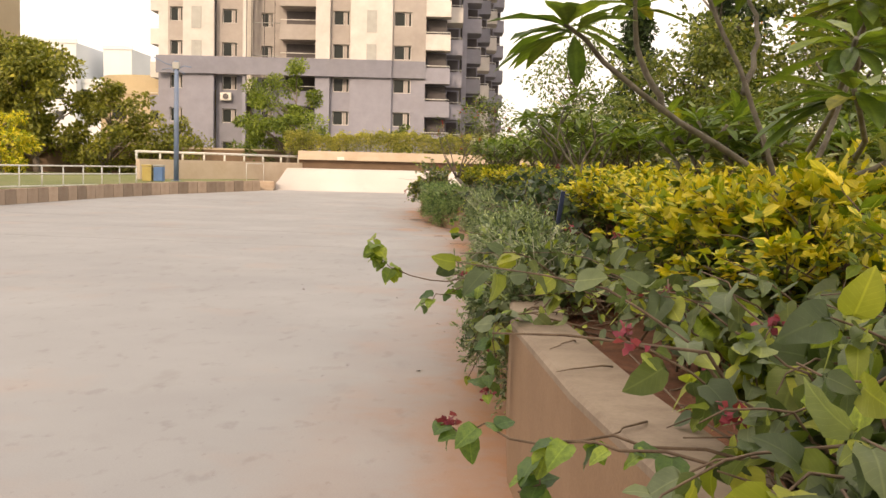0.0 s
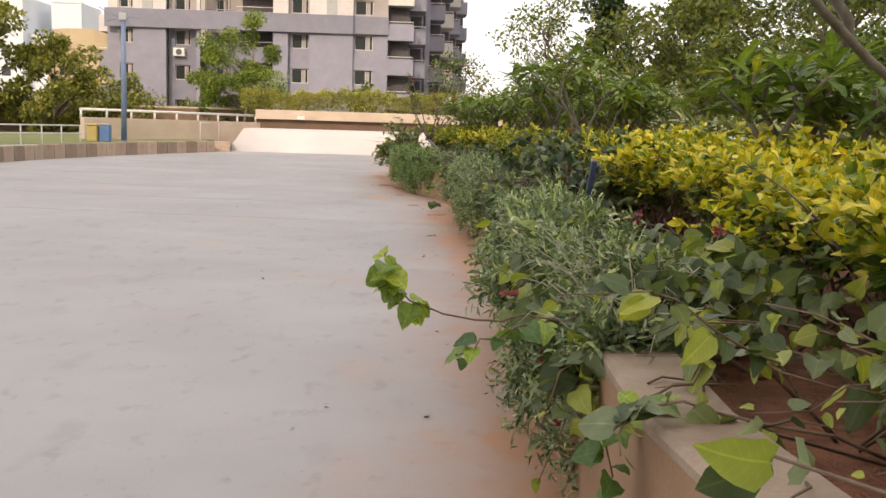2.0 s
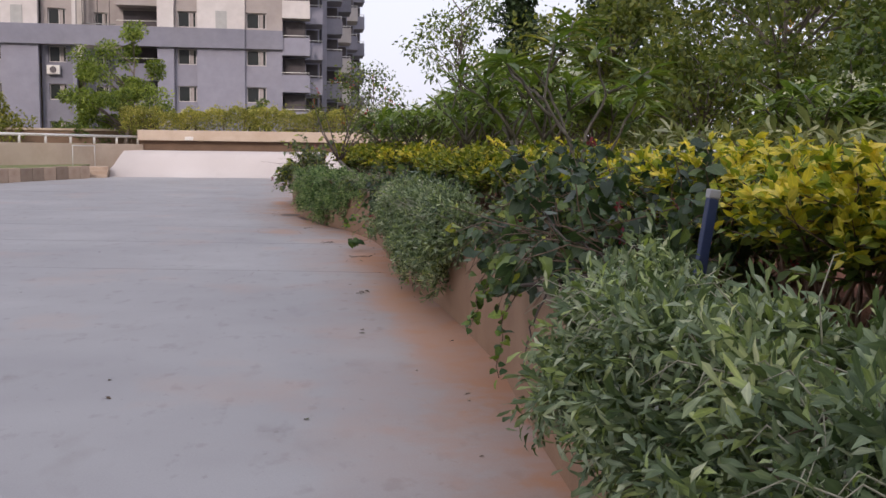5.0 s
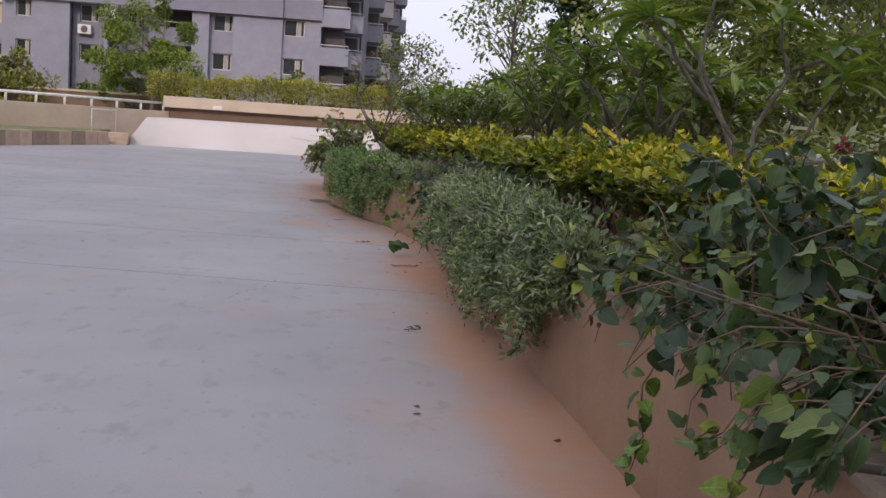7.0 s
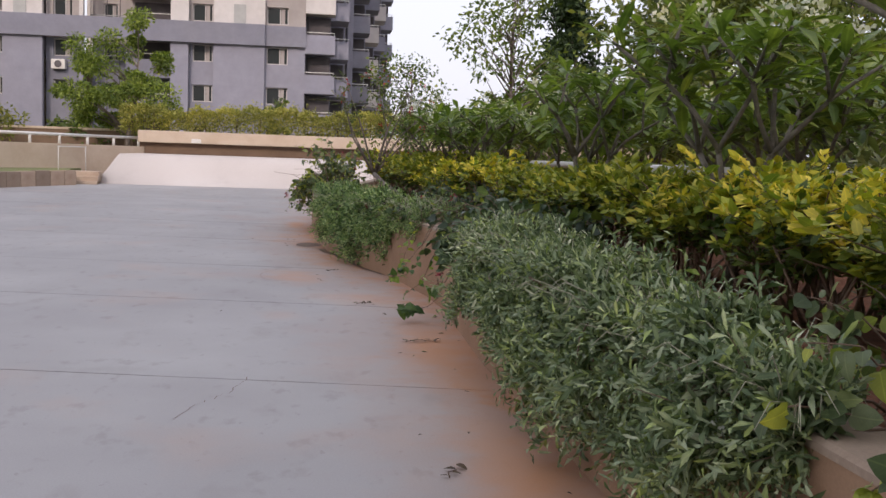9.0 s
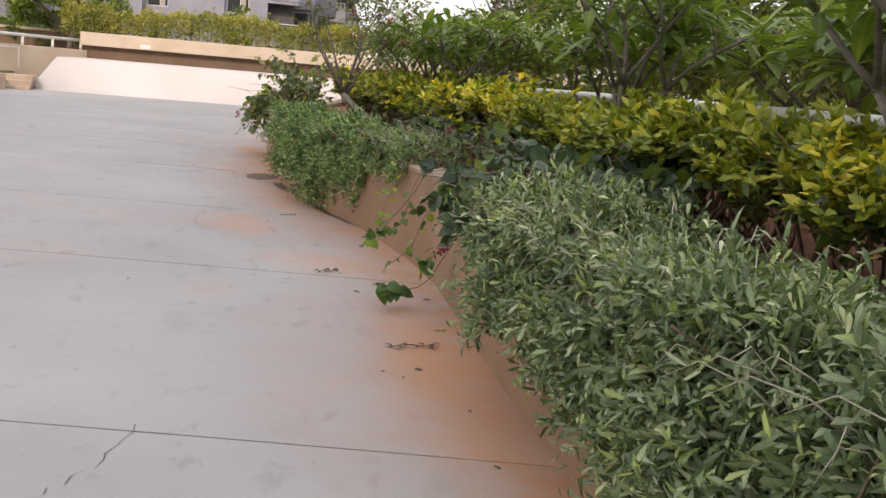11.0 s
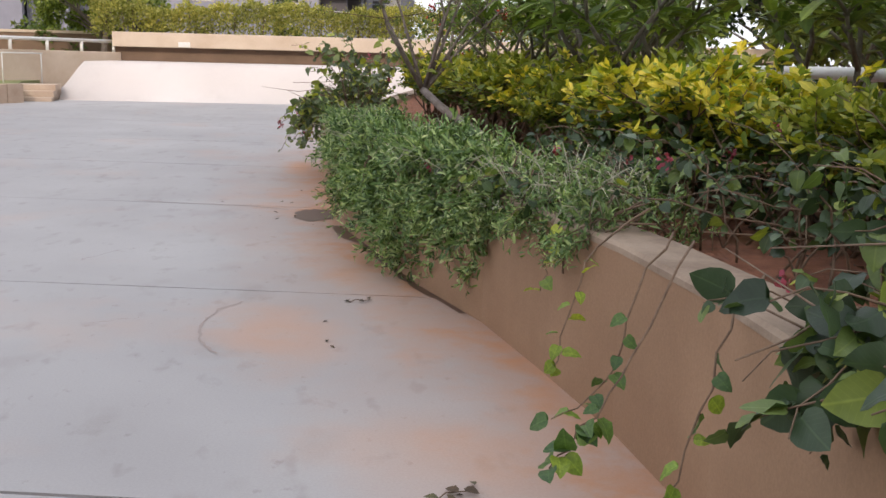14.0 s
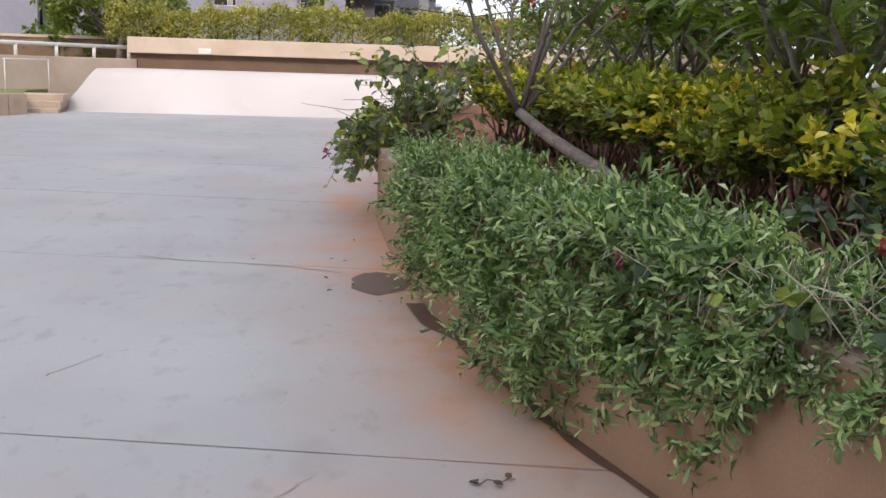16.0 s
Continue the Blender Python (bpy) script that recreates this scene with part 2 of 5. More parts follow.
M_GREYWALL = surface("grey_facade_paint", (0.265, 0.265, 0.325), (0.325, 0.32, 0.385), 0.25, 0.85, (0.21, 0.20, 0.22), 0.12, 0.5, 1.2, 0.1)
M_BAND = surface("dark_grey_facade_paint", (0.212, 0.212, 0.262), (0.262, 0.262, 0.32), 0.25, 0.85, (0.18, 0.175, 0.185), 0.12, 0.5, 1.2, 0.1)
M_CREAM = surface("cream_facade_paint", (0.58, 0.545, 0.53), (0.67, 0.635, 0.62), 0.25, 0.85, (0.50, 0.44, 0.41), 0.1, 0.5, 1.2, 0.1)
M_TAUPE = surface("taupe_facade_paint", (0.37, 0.33, 0.315), (0.44, 0.395, 0.375), 0.25, 0.85, (0.30, 0.26, 0.24), 0.1, 0.5, 1.2, 0.1)
M_LOUVRE = surface("grey_louvre", (0.36, 0.36, 0.35), (0.43, 0.43, 0.42), 2.0, 0.6)
# shade inside the balcony openings as a colour; also the dark bars and grille
M_DARK = surface("opening_shade_and_dark_parts", (0.09, 0.08, 0.085), (0.14, 0.125, 0.13), 1.0, 0.9)
M_FARWHITE = surface("white_far_wall", (0.62, 0.66, 0.70), (0.72, 0.75, 0.78), 0.1, 0.8)
M_YELLOWWALL = surface("ochre_far_wall", (0.52, 0.42, 0.28), (0.62, 0.52, 0.36), 0.2, 0.85)
M_BARK = surface("grey_bark", (0.13, 0.10, 0.085), (0.26, 0.22, 0.19), 14.0, 0.9, (0.09, 0.075, 0.06), 5, 0.5, 60, 0.8, 0.01)
M_PALEBARK = surface("pale_grey_bark", (0.20, 0.18, 0.16), (0.34, 0.31, 0.28), 12.0, 0.85, (0.13, 0.115, 0.10), 7, 0.6, 60, 0.7, 0.008)
M_MIDBARK = surface("mottled_bark", (0.09, 0.078, 0.06), (0.19, 0.165, 0.125), 14.0, 0.85, (0.27, 0.25, 0.21), 9, 0.6, 60, 0.6, 0.006)
M_TWIG = surface("brown_twig", (0.11, 0.07, 0.045), (0.22, 0.15, 0.10), 20.0, 0.85)
M_PIPE = surface("white_plastic_pipe", (0.68, 0.67, 0.65), (0.78, 0.77, 0.75), 2.0, 0.4, (0.45, 0.40, 0.34), 1.2, 0.4)
M_YELLOWPL = surface("yellow_plastic", (0.52, 0.40, 0.13), (0.60, 0.47, 0.17), 2.0, 0.45)
M_BLUEPL = surface("blue_plastic", (0.10, 0.20, 0.42), (0.14, 0.26, 0.50), 2.0, 0.45)
M_STEP = surface("step_stone", (0.42, 0.31, 0.23), (0.55, 0.43, 0.33), 2.0, 0.85)
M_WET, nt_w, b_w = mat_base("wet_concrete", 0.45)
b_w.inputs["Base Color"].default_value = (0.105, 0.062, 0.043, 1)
M_CRACK, nt_c, b_c = mat_base("joint_dirt", 0.95)
b_c.inputs["Base Color"].default_value = (0.15, 0.10, 0.075, 1)
M_NAVY = surface("navy_plastic", (0.02, 0.035, 0.09), (0.03, 0.05, 0.13), 4.0, 0.45)
M_STAIN, nt_s, b_s = mat_base("faint_stain", 0.9)
b_s.inputs["Base Color"].default_value = (0.31, 0.26, 0.24, 1)
M_GLASS, nt_g, b_g = mat_base("dark_window_glass", 0.08)
b_g.inputs["Base Color"].default_value = (0.035, 0.04, 0.04, 1)
L_GREY = leaf_mat("greygreen_leaf", [(0.0, (0.07, 0.115, 0.05)), (0.4, (0.19, 0.255, 0.13)), (0.74, (0.33, 0.385, 0.25)), (0.9, (0.36, 0.45, 0.14)), (1.0, (0.60, 0.63, 0.48))], 0.5, 0.22, veins=0.35)
L_GREYDEEP = leaf_mat("deep_greygreen_leaf", [(0.0, (0.05, 0.095, 0.03)), (0.3, (0.14, 0.235, 0.08)), (0.65, (0.25, 0.365, 0.14)), (0.9, (0.40, 0.51, 0.20)), (1.0, (0.56, 0.62, 0.36))], 0.48, 0.22)
M_OLDVINE = surface("old_vine_bark", (0.05, 0.038, 0.03), (0.11, 0.085, 0.07), 18.0, 0.9)
L_YELLOW = leaf_mat("golden_leaf", [(0.0, (0.17, 0.26, 0.035)), (0.3, (0.40, 0.44, 0.04)), (0.6, (0.78, 0.64, 0.05)), (1.0, (0.86, 0.72, 0.14))], 0.5, 0.3, veins=0.4)
L_LIME = leaf_mat("lime_leaf", [(0.0, (0.16, 0.21, 0.03)), (0.5, (0.31, 0.35, 0.045)), (0.85, (0.46, 0.45, 0.06)), (1.0, (0.60, 0.52, 0.08))], 0.5, 0.3, veins=0.4)
L_GREEN = leaf_mat("green_leaf", [(0.0, (0.05, 0.085, 0.02)), (0.5, (0.10, 0.155, 0.03)), (0.85, (0.17, 0.225, 0.04)), (1.0, (0.27, 0.30, 0.045))], 0.45, 0.28)
L_VINE = leaf_mat("broad_leaf", [(0.0, (0.028, 0.052, 0.026)), (0.4, (0.058, 0.098, 0.048)), (0.7, (0.095, 0.145, 0.065)), (0.9, (0.16, 0.225, 0.055)), (1.0, (0.36, 0.41, 0.06))], 0.38, 0.25, veins=0.6)
L_FRESH = leaf_mat("fresh_leaf", [(0.0, (0.16, 0.26, 0.03)), (0.6, (0.26, 0.37, 0.04)), (1.0, (0.36, 0.42, 0.06))], 0.42, 0.35, veins=0.6)
L_VINE_FRESH = leaf_mat("fresh_broad_leaf", [(0.0, (0.055, 0.085, 0.035)), (0.3, (0.12, 0.165, 0.075)), (0.6, (0.21, 0.255, 0.14)), (0.8, (0.29, 0.35, 0.07)), (1.0, (0.44, 0.46, 0.08))], 0.4, 0.34, veins=0.6)
L_PLUM = leaf_mat("frangipani_leaf", [(0.0, (0.09, 0.15, 0.04)), (0.5, (0.17, 0.245, 0.06)), (0.85, (0.25, 0.33, 0.075)), (1.0, (0.34, 0.40, 0.09))], 0.40, 0.4, veins=0.6)
L_PLUM_ONE = leaf_mat("frangipani_single_leaf", [(0.0, (0.09, 0.15, 0.04)), (0.5, (0.16, 0.235, 0.055)), (0.93, (0.25, 0.32, 0.07)), (1.0, (0.42, 0.38, 0.06))], 0.42, 0.35, True, veins=0.6)
L_DARK = leaf_mat("dark_leaf", [(0.0, (0.02, 0.04, 0.018)), (0.6, (0.04, 0.07, 0.025)), (1.0, (0.07, 0.11, 0.035))], 0.55, 0.2)
L_OLIVE = leaf_mat("olive_leaf", [(0.0, (0.09, 0.12, 0.035)), (0.5, (0.18, 0.22, 0.06)), (0.9, (0.26, 0.285, 0.075)), (1.0, (0.36, 0.34, 0.08))], 0.55, 0.42)
L_TREE = leaf_mat("tree_leaf", [(0.0, (0.06, 0.10, 0.025)), (0.5, (0.125, 0.18, 0.035)), (0.9, (0.20, 0.255, 0.045)), (1.0, (0.27, 0.31, 0.055))], 0.55, 0.28)
L_YOUNG = leaf_mat("young_tree_leaf", [(0.0, (0.10, 0.15, 0.03)), (0.5, (0.21, 0.28, 0.055)), (1.0, (0.36, 0.42, 0.09))], 0.55, 0.35, patch=1.0)
L_SUNNY = leaf_mat("sunlit_tree_leaf", [(0.0, (0.11, 0.13, 0.03)), (0.5, (0.22, 0.235, 0.045)), (1.0, (0.36, 0.34, 0.06))], 0.55, 0.3, patch=0.8)
L_HEDGE = leaf_mat("sunlit_hedge_leaf", [(0.0, (0.20, 0.21, 0.04)), (0.5, (0.36, 0.36, 0.08)), (1.0, (0.56, 0.50, 0.15))], 0.55, 0.3, patch=1.2)
L_DRY = leaf_mat("dry_leaf", [(0.0, (0.10, 0.06, 0.035)), (1.0, (0.24, 0.17, 0.10))], 0.8, 0.1)
L_PALE = leaf_mat("pale_striped_leaf", [(0.0, (0.16, 0.20, 0.06)), (0.5, (0.30, 0.33, 0.14)), (1.0, (0.50, 0.50, 0.30))], 0.5, 0.25)
F_WHITE = leaf_mat("white_petal", [(0.0, (0.70, 0.68, 0.55)), (1.0, (0.82, 0.80, 0.74))], 0.5, 0.3)
F_RED = leaf_mat("red_petal", [(0.0, (0.42, 0.02, 0.02)), (1.0, (0.62, 0.05, 0.05))], 0.5, 0.3)
F_MAROON = leaf_mat("maroon_petal", [(0.0, (0.22, 0.03, 0.055)), (1.0, (0.46, 0.09, 0.15))], 0.5, 0.3)
F_ORANGE = leaf_mat("orange_petal", [(0.0, (0.70, 0.30, 0.02)), (1.0, (0.80, 0.42, 0.04))], 0.5, 0.3)

# ---- building helpers ----


def mesh_object(name, me, material, parent=None, label=""):
    ob = new(name, me)
    if material and not me.materials:
        me.materials.append(material)
    if parent:
        ob.parent = parent
    if label:
        ob["label"] = label
    return ob


def part(name, bm, material, parent=None, label=""):
    me = bpy.data.meshes.new(name)
    bm.to_mesh(me)
    bm.free()
    return mesh_object(name, me, material, parent, label)


def thing(name, at, label, category, group="", rz=0.0, kind=""):
    ob = new(name)
    ob.matrix_basis = pose(*at, 0, 0, rz)
    return tagged(ob, label, category, group, kind)


def tri_mesh(name, verts, tris):
    me = bpy.data.meshes.new(name)
    v = np.asarray(verts, dtype=np.float32)
    t = np.asarray(tris, dtype=np.int32)
    me.vertices.add(len(v))
    me.vertices.foreach_set("co", v.ravel())
    me.loops.add(t.size)
    me.loops.foreach_set("vertex_index", t.ravel())
    me.polygons.add(len(t))
    me.polygons.foreach_set("loop_start", np.arange(0, t.size, 3, dtype=np.int32))
    me.update(calc_edges=True)
    me.validate()
    return me


def box(bm, x0, x1, y0, y1, z0, z1, bevel=0.0):
    g = bmesh.ops.create_cube(bm, size=1.0, matrix=Matrix.Translation(((x0 + x1) / 2, (y0 + y1) / 2, (z0 + z1) / 2)) @ Matrix.Diagonal((x1 - x0, y1 - y0, z1 - z0, 1)))
    if bevel:
        es = {e for v in g["verts"] for e in v.link_edges}
        bmesh.ops.bevel(bm, geom=list(es), offset=bevel, segments=2, profile=0.5, affect="EDGES")
    return bm


def boxed(*a, **k):
    return box(bmesh.new(), *a, **k)


def tubes(runs, sides=6):
    """Round tapered tubes along runs of (points, radii): verts and triangles."""
    V, T = [], []
    for pts, rad in runs:
        pts = np.asarray(pts, float)
        n = len(pts)
        rad = np.broadcast_to(np.asarray(rad, float), (n,))
        d = np.gradient(pts, axis=0)
        d /= np.linalg.norm(d, axis=1, keepdims=True) + 1e-9
        ref = np.array([0.31, 0.95, 0.05]) if abs(d[0][2]) > 0.8 else np.array([0, 0, 1.0])
        a = np.cross(d, ref)
        a /= np.linalg.norm(a, axis=1, keepdims=True) + 1e-9
        c = np.cross(d, a)
        ang = np.arange(sides) * 2 * math.pi / sides
        ring = pts[:, None] + rad[:, None, None] * (a[:, None] * np.cos(ang)[None, :, None] + c[:, None] * np.sin(ang)[None, :, None])
        base = sum(len(q) for q in V)
        V.append(ring.reshape(-1, 3))
        V.append(pts[[0, -1]])
        i, j = np.meshgrid(np.arange(n - 1), np.arange(sides), indexing="ij")
        p = base + i * sides + j
        q = base + i * sides + (j + 1) % sides
        T += [np.stack([p, q, q + sides], -1).reshape(-1, 3), np.stack([p, q + sides, p + sides], -1).reshape(-1, 3)]
        k = np.arange(sides)
        T.append(np.stack([np.full(sides, base + n * sides), base + (k + 1) % sides, base + k], -1))
        e = base + (n - 1) * sides
        T.append(np.stack([np.full(sides, base + n * sides + 1), e + k, e + (k + 1) % sides], -1))
    return np.concatenate(V), np.concatenate(T)


def tube_part(name, runs, material, parent=None, sides=6, label="", kind=""):
    me = tri_mesh(name, *tubes(runs, sides))
    me.polygons.foreach_set("use_smooth", np.ones(len(me.polygons), dtype=bool))
    return tagged(mesh_object(name, me, material, parent, label), kind=kind)


# leaf outlines: (along, across, lift) and triangles
def leaf_shape(w1, w2, p1=0.3, p2=0.68, fold=0.18, droop=0.16):
    v = np.array([[0, 0, 0], [p1, w1, fold * w1], [p1, 0, -0.02], [p1, -w1, fold * w1], [p2, w2, fold * w2 - droop * 0.4], [p2, 0, -droop * 0.5], [p2, -w2, fold * w2 - droop * 0.4], [1, 0, -droop]])
    t = np.array([[0, 2, 1], [0, 3, 2], [1, 2, 5], [1, 5, 4], [2, 3, 6], [2, 6, 5], [4, 5, 7], [5, 6, 7]])
    return v, t


def blade_shape(w1, w2, p1=0.28, p2=0.66, droop=0.18, twist=0.05):
    """A light leaf of four faces, cupped along its length and slightly twisted."""
    v = np.array([[0, 0, 0], [p1, w1, 0.05 + twist], [p1, -w1, 0.05 - twist], [p2, w2, 0.02 - droop * 0.3 - twist], [p2, -w2 * 0.92, 0.02 - droop * 0.3 + twist], [1, 0.02, -droop]])
    return v, np.array([[0, 2, 1], [1, 2, 3], [2, 4, 3], [3, 4, 5]])


def broad_shape(rows, fold=0.2, droop=0.2, wave=0.04):
    """A rounded leaf from rows of (along, half width)."""
    v, t = [(0, 0, 0)], []
    for i, (p, w) in enumerate(rows):
        z = -droop * p * p
        v += [(p - 0.04 * w, w, fold * w + z + wave * (-1) ** i), (p, 0, z), (p - 0.04 * w, -w, fold * w + z - wave * (-1) ** i)]
    v.append((1, 0, -droop))
    t += [(0, 2, 1), (0, 3, 2)]
    for i in range(len(rows) - 1):
        a = 1 + 3 * i
        t += [(a, a + 1, a + 4), (a, a + 4, a + 3), (a + 1, a + 2, a + 5), (a + 1, a + 5, a + 4)]
    a, e = 1 + 3 * (len(rows) - 1), len(v) - 1
    t += [(a, a + 1, e), (a + 1, a + 2, e)]
    return np.array(v, float), np.array(t)


SHAPE_NARROW = blade_shape(0.085, 0.115, 0.3, 0.76, 0.28, 0.05)
SHAPE_HEDGE = blade_shape(0.22, 0.215, 0.27, 0.64)
SHAPE_OVAL = broad_shape([(0.2, 0.19), (0.5, 0.27), (0.8, 0.15)], 0.35, 0.18, 0.01)
SHAPE_HEART = broad_shape([(-0.06, 0.18), (0.05, 0.36), (0.25, 0.45), (0.48, 0.42), (0.70, 0.31), (0.88, 0.15)], 0.24, 0.34, 0.03)
SHAPE_STRAP = broad_shape([(0.12, 0.04), (0.36, 0.11), (0.62, 0.138), (0.84, 0.095)], 0.35, 0.26, 0.012)
SHAPE_KITE = (np.array([[0, 0, 0], [0.45, 0.28, 0.06], [0.45, -0.28, 0.06], [1, 0, -0.08]]), np.array([[0, 2, 1], [1, 2, 3]]))
SHAPE_PETAL = (np.array([[0, 0, 0], [0.6, 0.36, 0.12], [0.6, -0.36, 0.12], [1, 0, 0.02]]), np.array([[0, 2, 1], [1, 2, 3]]))


def unit(a):
    return a / (np.linalg.norm(a, axis=-1, keepdims=True) + 1e-9)


def leaf_arrays(base, along, up, size, shape):
    """One leaf of the given shape at each base, pointing along, its face towards up."""
    sv, st = shape
    base, along, up = np.asarray(base, float), unit(np.asarray(along, float)), np.asarray(up, float)
    side = unit(np.cross(up, along))
    nor = np.cross(along, side)
    s = np.broadcast_to(np.asarray(size, float), (len(base),))[:, None, None]
    r = np.random.default_rng(len(base))
    if len(base) > 1:  # no two leaves curl or spread alike
        curl, wide, sway = (r.uniform(a, b, len(base))[:, None, None] for a, b in ((0.1, 1.7), (0.78, 1.14), (-0.16, 0.16)))
    else:
        curl, wide, sway = 1.0, 1.0, 0.0
    across = sv[None, :, 1:2] * wide + sway * sv[None, :, 0:1] ** 2
    v = base[:, None] + s * (along[:, None] * sv[None, :, 0:1] + side[:, None] * across + nor[:, None] * sv[None, :, 2:3] * curl)
    t = st[None] + (np.arange(len(base)) * len(sv))[:, None, None]
    return v.reshape(-1, 3), t.reshape(-1, 3)


def leaf_mesh(name, base, along, up, size, shape):
    """Leaves as one mesh that knows, at each point, how far along and across its leaf it lies."""
    me = tri_mesh(name, *leaf_arrays(base, along, up, size, shape))
    co = np.tile(shape[0] * (1, 1, 0), (len(base), 1)).astype(np.float32)
    at = me.attributes.new("leaf_co", "FLOAT_VECTOR", "POINT")
    at.data.foreach_set("vector", co.ravel())
    if len(shape[0]) > 4:
        me.polygons.foreach_set("use_smooth", np.ones(len(me.polygons), dtype=bool))
    return me


def leaves_part(name, base, along, up, size, shape, material, parent, label=""):
    return tagged(mesh_object(name, leaf_mesh(name, base, along, up, size, shape), material, parent, label), kind="stuff")


def rand_dirs(rng, n):
    return unit(rng.normal(size=(n, 3)))

# ---- ground and plaza ----


def sheet(name, xs, ys, zf, material, label="", category="", kind="structure", thick=0.0):
    bm = bmesh.new()
    g = [[bm.verts.new((x, y, zf(x, y))) for x in xs] for y in ys]
    for j in range(len(ys) - 1):
        for i in range(len(xs) - 1):
            bm.faces.new((g[j][i], g[j][i + 1], g[j + 1][i + 1], g[j + 1][i]))
    if thick:
        r = bmesh.ops.extrude_face_region(bm, geom=bm.faces[:])
        for v in r["geom"]:
            if isinstance(v, bmesh.types.BMVert):
                v.co.z -= thick
        bmesh.ops.recalc_face_normals(bm, faces=bm.faces[:])
    return tagged(part(name, bm, material), label, category, "", kind)


sheet("ground", (-1500, -60, -20, 20, 60, 1500), (-1500, -60, 0, 60, 120, 1500), lambda x, y: -1.2, M_EARTH, "dry earth ground around the garden", "ground")
sheet("road", (-60, -30, 12.0, 60), (-70, -14.0), lambda x, y: -0.02, M_PLAZA, "concrete yard behind the plaza", "ground", thick=0.4)

floor = thing("floor", (0, 0, 0), "pale worn concrete plaza floor with red soil stains", "floor", kind="structure")
JOINTS = [-14.0, 18.43, 22.0, 25.22, 28.85, 32.2, 35.4, 39.0, 46.2]
rj = random.Random(4)
for a, c in zip(JOINTS[:-1], JOINTS[1:]):
    bm = bmesh.new()
    xs = [-32, -24, -16, -12, -8] + [-6 + 0.75 * k for k in range(13)] + [5, 7]
    ny = max(2, int((c - a) / 0.9))
    grid = []
    for j in range(ny + 1):
        row = []
        for x in xs:
            slope = -0.17 * (x + 1.0) if -12 < x < 6 else (2.2 if x <= -12 else -1.4)
            lo = a + (slope if a > 0 else 0) + 0.008 + rj.uniform(-0.006, 0.006)
            hi = c + (slope if c < 46 else 0) - 0.008 + rj.uniform(-0.006, 0.006)
            y = lo + (hi - lo) * j / ny
            row.append(bm.verts.new((x, y, floor_z(x, y))))
        grid.append(row)
    for j in range(ny):
        for i in range(len(xs) - 1):
            bm.faces.new((grid[j][i], grid[j][i + 1], grid[j + 1][i + 1], grid[j + 1][i]))
    r = bmesh.ops.extrude_face_region(bm, geom=bm.faces[:])
    for v in r["geom"]:
        if isinstance(v, bmesh.types.BMVert):
            v.co.z -= 0.1
    bmesh.ops.recalc_face_normals(bm, faces=bm.faces[:])
    for f in bm.faces:
        f.smooth = False
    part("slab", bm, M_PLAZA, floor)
bm = bmesh.new()
xs = [-32, -16, -8, 0, 7]
ys = [-14, 10, 26, 30, 34, 38, 42, 46.5]
g = [[bm.verts.new((x, y, floor_z(x, y) - 0.022)) for x in xs] for y in ys]
for j in range(len(ys) - 1):
    for i in range(len(xs) - 1):
        bm.faces.new((g[j][i], g[j][i + 1], g[j + 1][i + 1], g[j + 1][i]))
part("joint_bed", bm, M_CRACK, floor, "dark dirt in the slab joints")

# ---- planter wall: straight plastered stretches with a worn top ----
planter = thing("planter_wall", (0, 0, 0), "low ochre plastered planter wall, soil-stained at its foot", "planter", kind="structure")


def offset_line(pts, d):
    p = np.array([(x, y) for y, x in pts])
    t = np.gradient(p, axis=0)
    t /= np.linalg.norm(t, axis=1, keepdims=True)
    return p + d * np.stack([t[:, 1], -t[:, 0]], 1)


def ribbon_block(bm, outer, inner, z0f, z1):
    rows = []
    for (xo, yo), (xi, yi) in zip(outer, inner):
        zb = z0f(xo, yo)
        rows.append([bm.verts.new((xo, yo, zb)), bm.verts.new((xo, yo, z1 - 0.015)), bm.verts.new((xo + 0.015, yo, z1)), bm.verts.new((xi - 0.015, yi, z1)), bm.verts.new((xi, yi, z1 - 0.015)), bm.verts.new((xi, yi, zb))])
    for a, c in zip(rows[:-1], rows[1:]):
        for k in range(5):
            bm.faces.new((a[k], c[k], c[k + 1], a[k + 1]))
    for r in (rows[0], rows[-1]):
        bm.faces.new(r)
    bmesh.ops.recalc_face_normals(bm, faces=bm.faces[:])


dense = sorted(set([p[0] for p in WALL] + list(np.arange(-14, 45.4, 1.0))))
line = [(y, wall_x(y)) for y in dense]
bm = bmesh.new()
ribbon_block(bm, offset_line(line, 0.0), offset_line(line, WALL_THICK), lambda x, y: floor_z(x, y) - 0.1, WALL_TOP - 0.02)
part("wall_face", bm, M_PLANTER, planter)
bm = bmesh.new()
ribbon_block(bm, offset_line(line, -0.004), offset_line(line, WALL_THICK + 0.004), lambda x, y: WALL_TOP - 0.035, WALL_TOP + 0.004)
part("coping", bm, M_COPING, planter, "worn dusty plaster top of the wall")

# red soil inside the planter
bm = bmesh.new()
inner = offset_line(line, WALL_THICK - 0.05)
rows = []
for x, y in inner:
    row = []
    for k in range(9):
        xx = x + (9.0 - x) * (k / 8) ** 1.6
        zz = SOIL_Z + 0.05 * noise.noise(Vector((xx * 1.3, y * 1.3, 0))) + 0.03 * noise.noise(Vector((xx * 4, y * 4, 2)))
        row.append(bm.verts.new((xx, y, zz)))
    rows.append(row)
for a, c in zip(rows[:-1], rows[1:]):
    for k in range(8):
        bm.faces.new((a[k], a[k + 1], c[k + 1], c[k])).smooth = True
tagged(part("soil", bm, M_SOIL), "bare red soil in the planter bed", "soil", "", "structure")

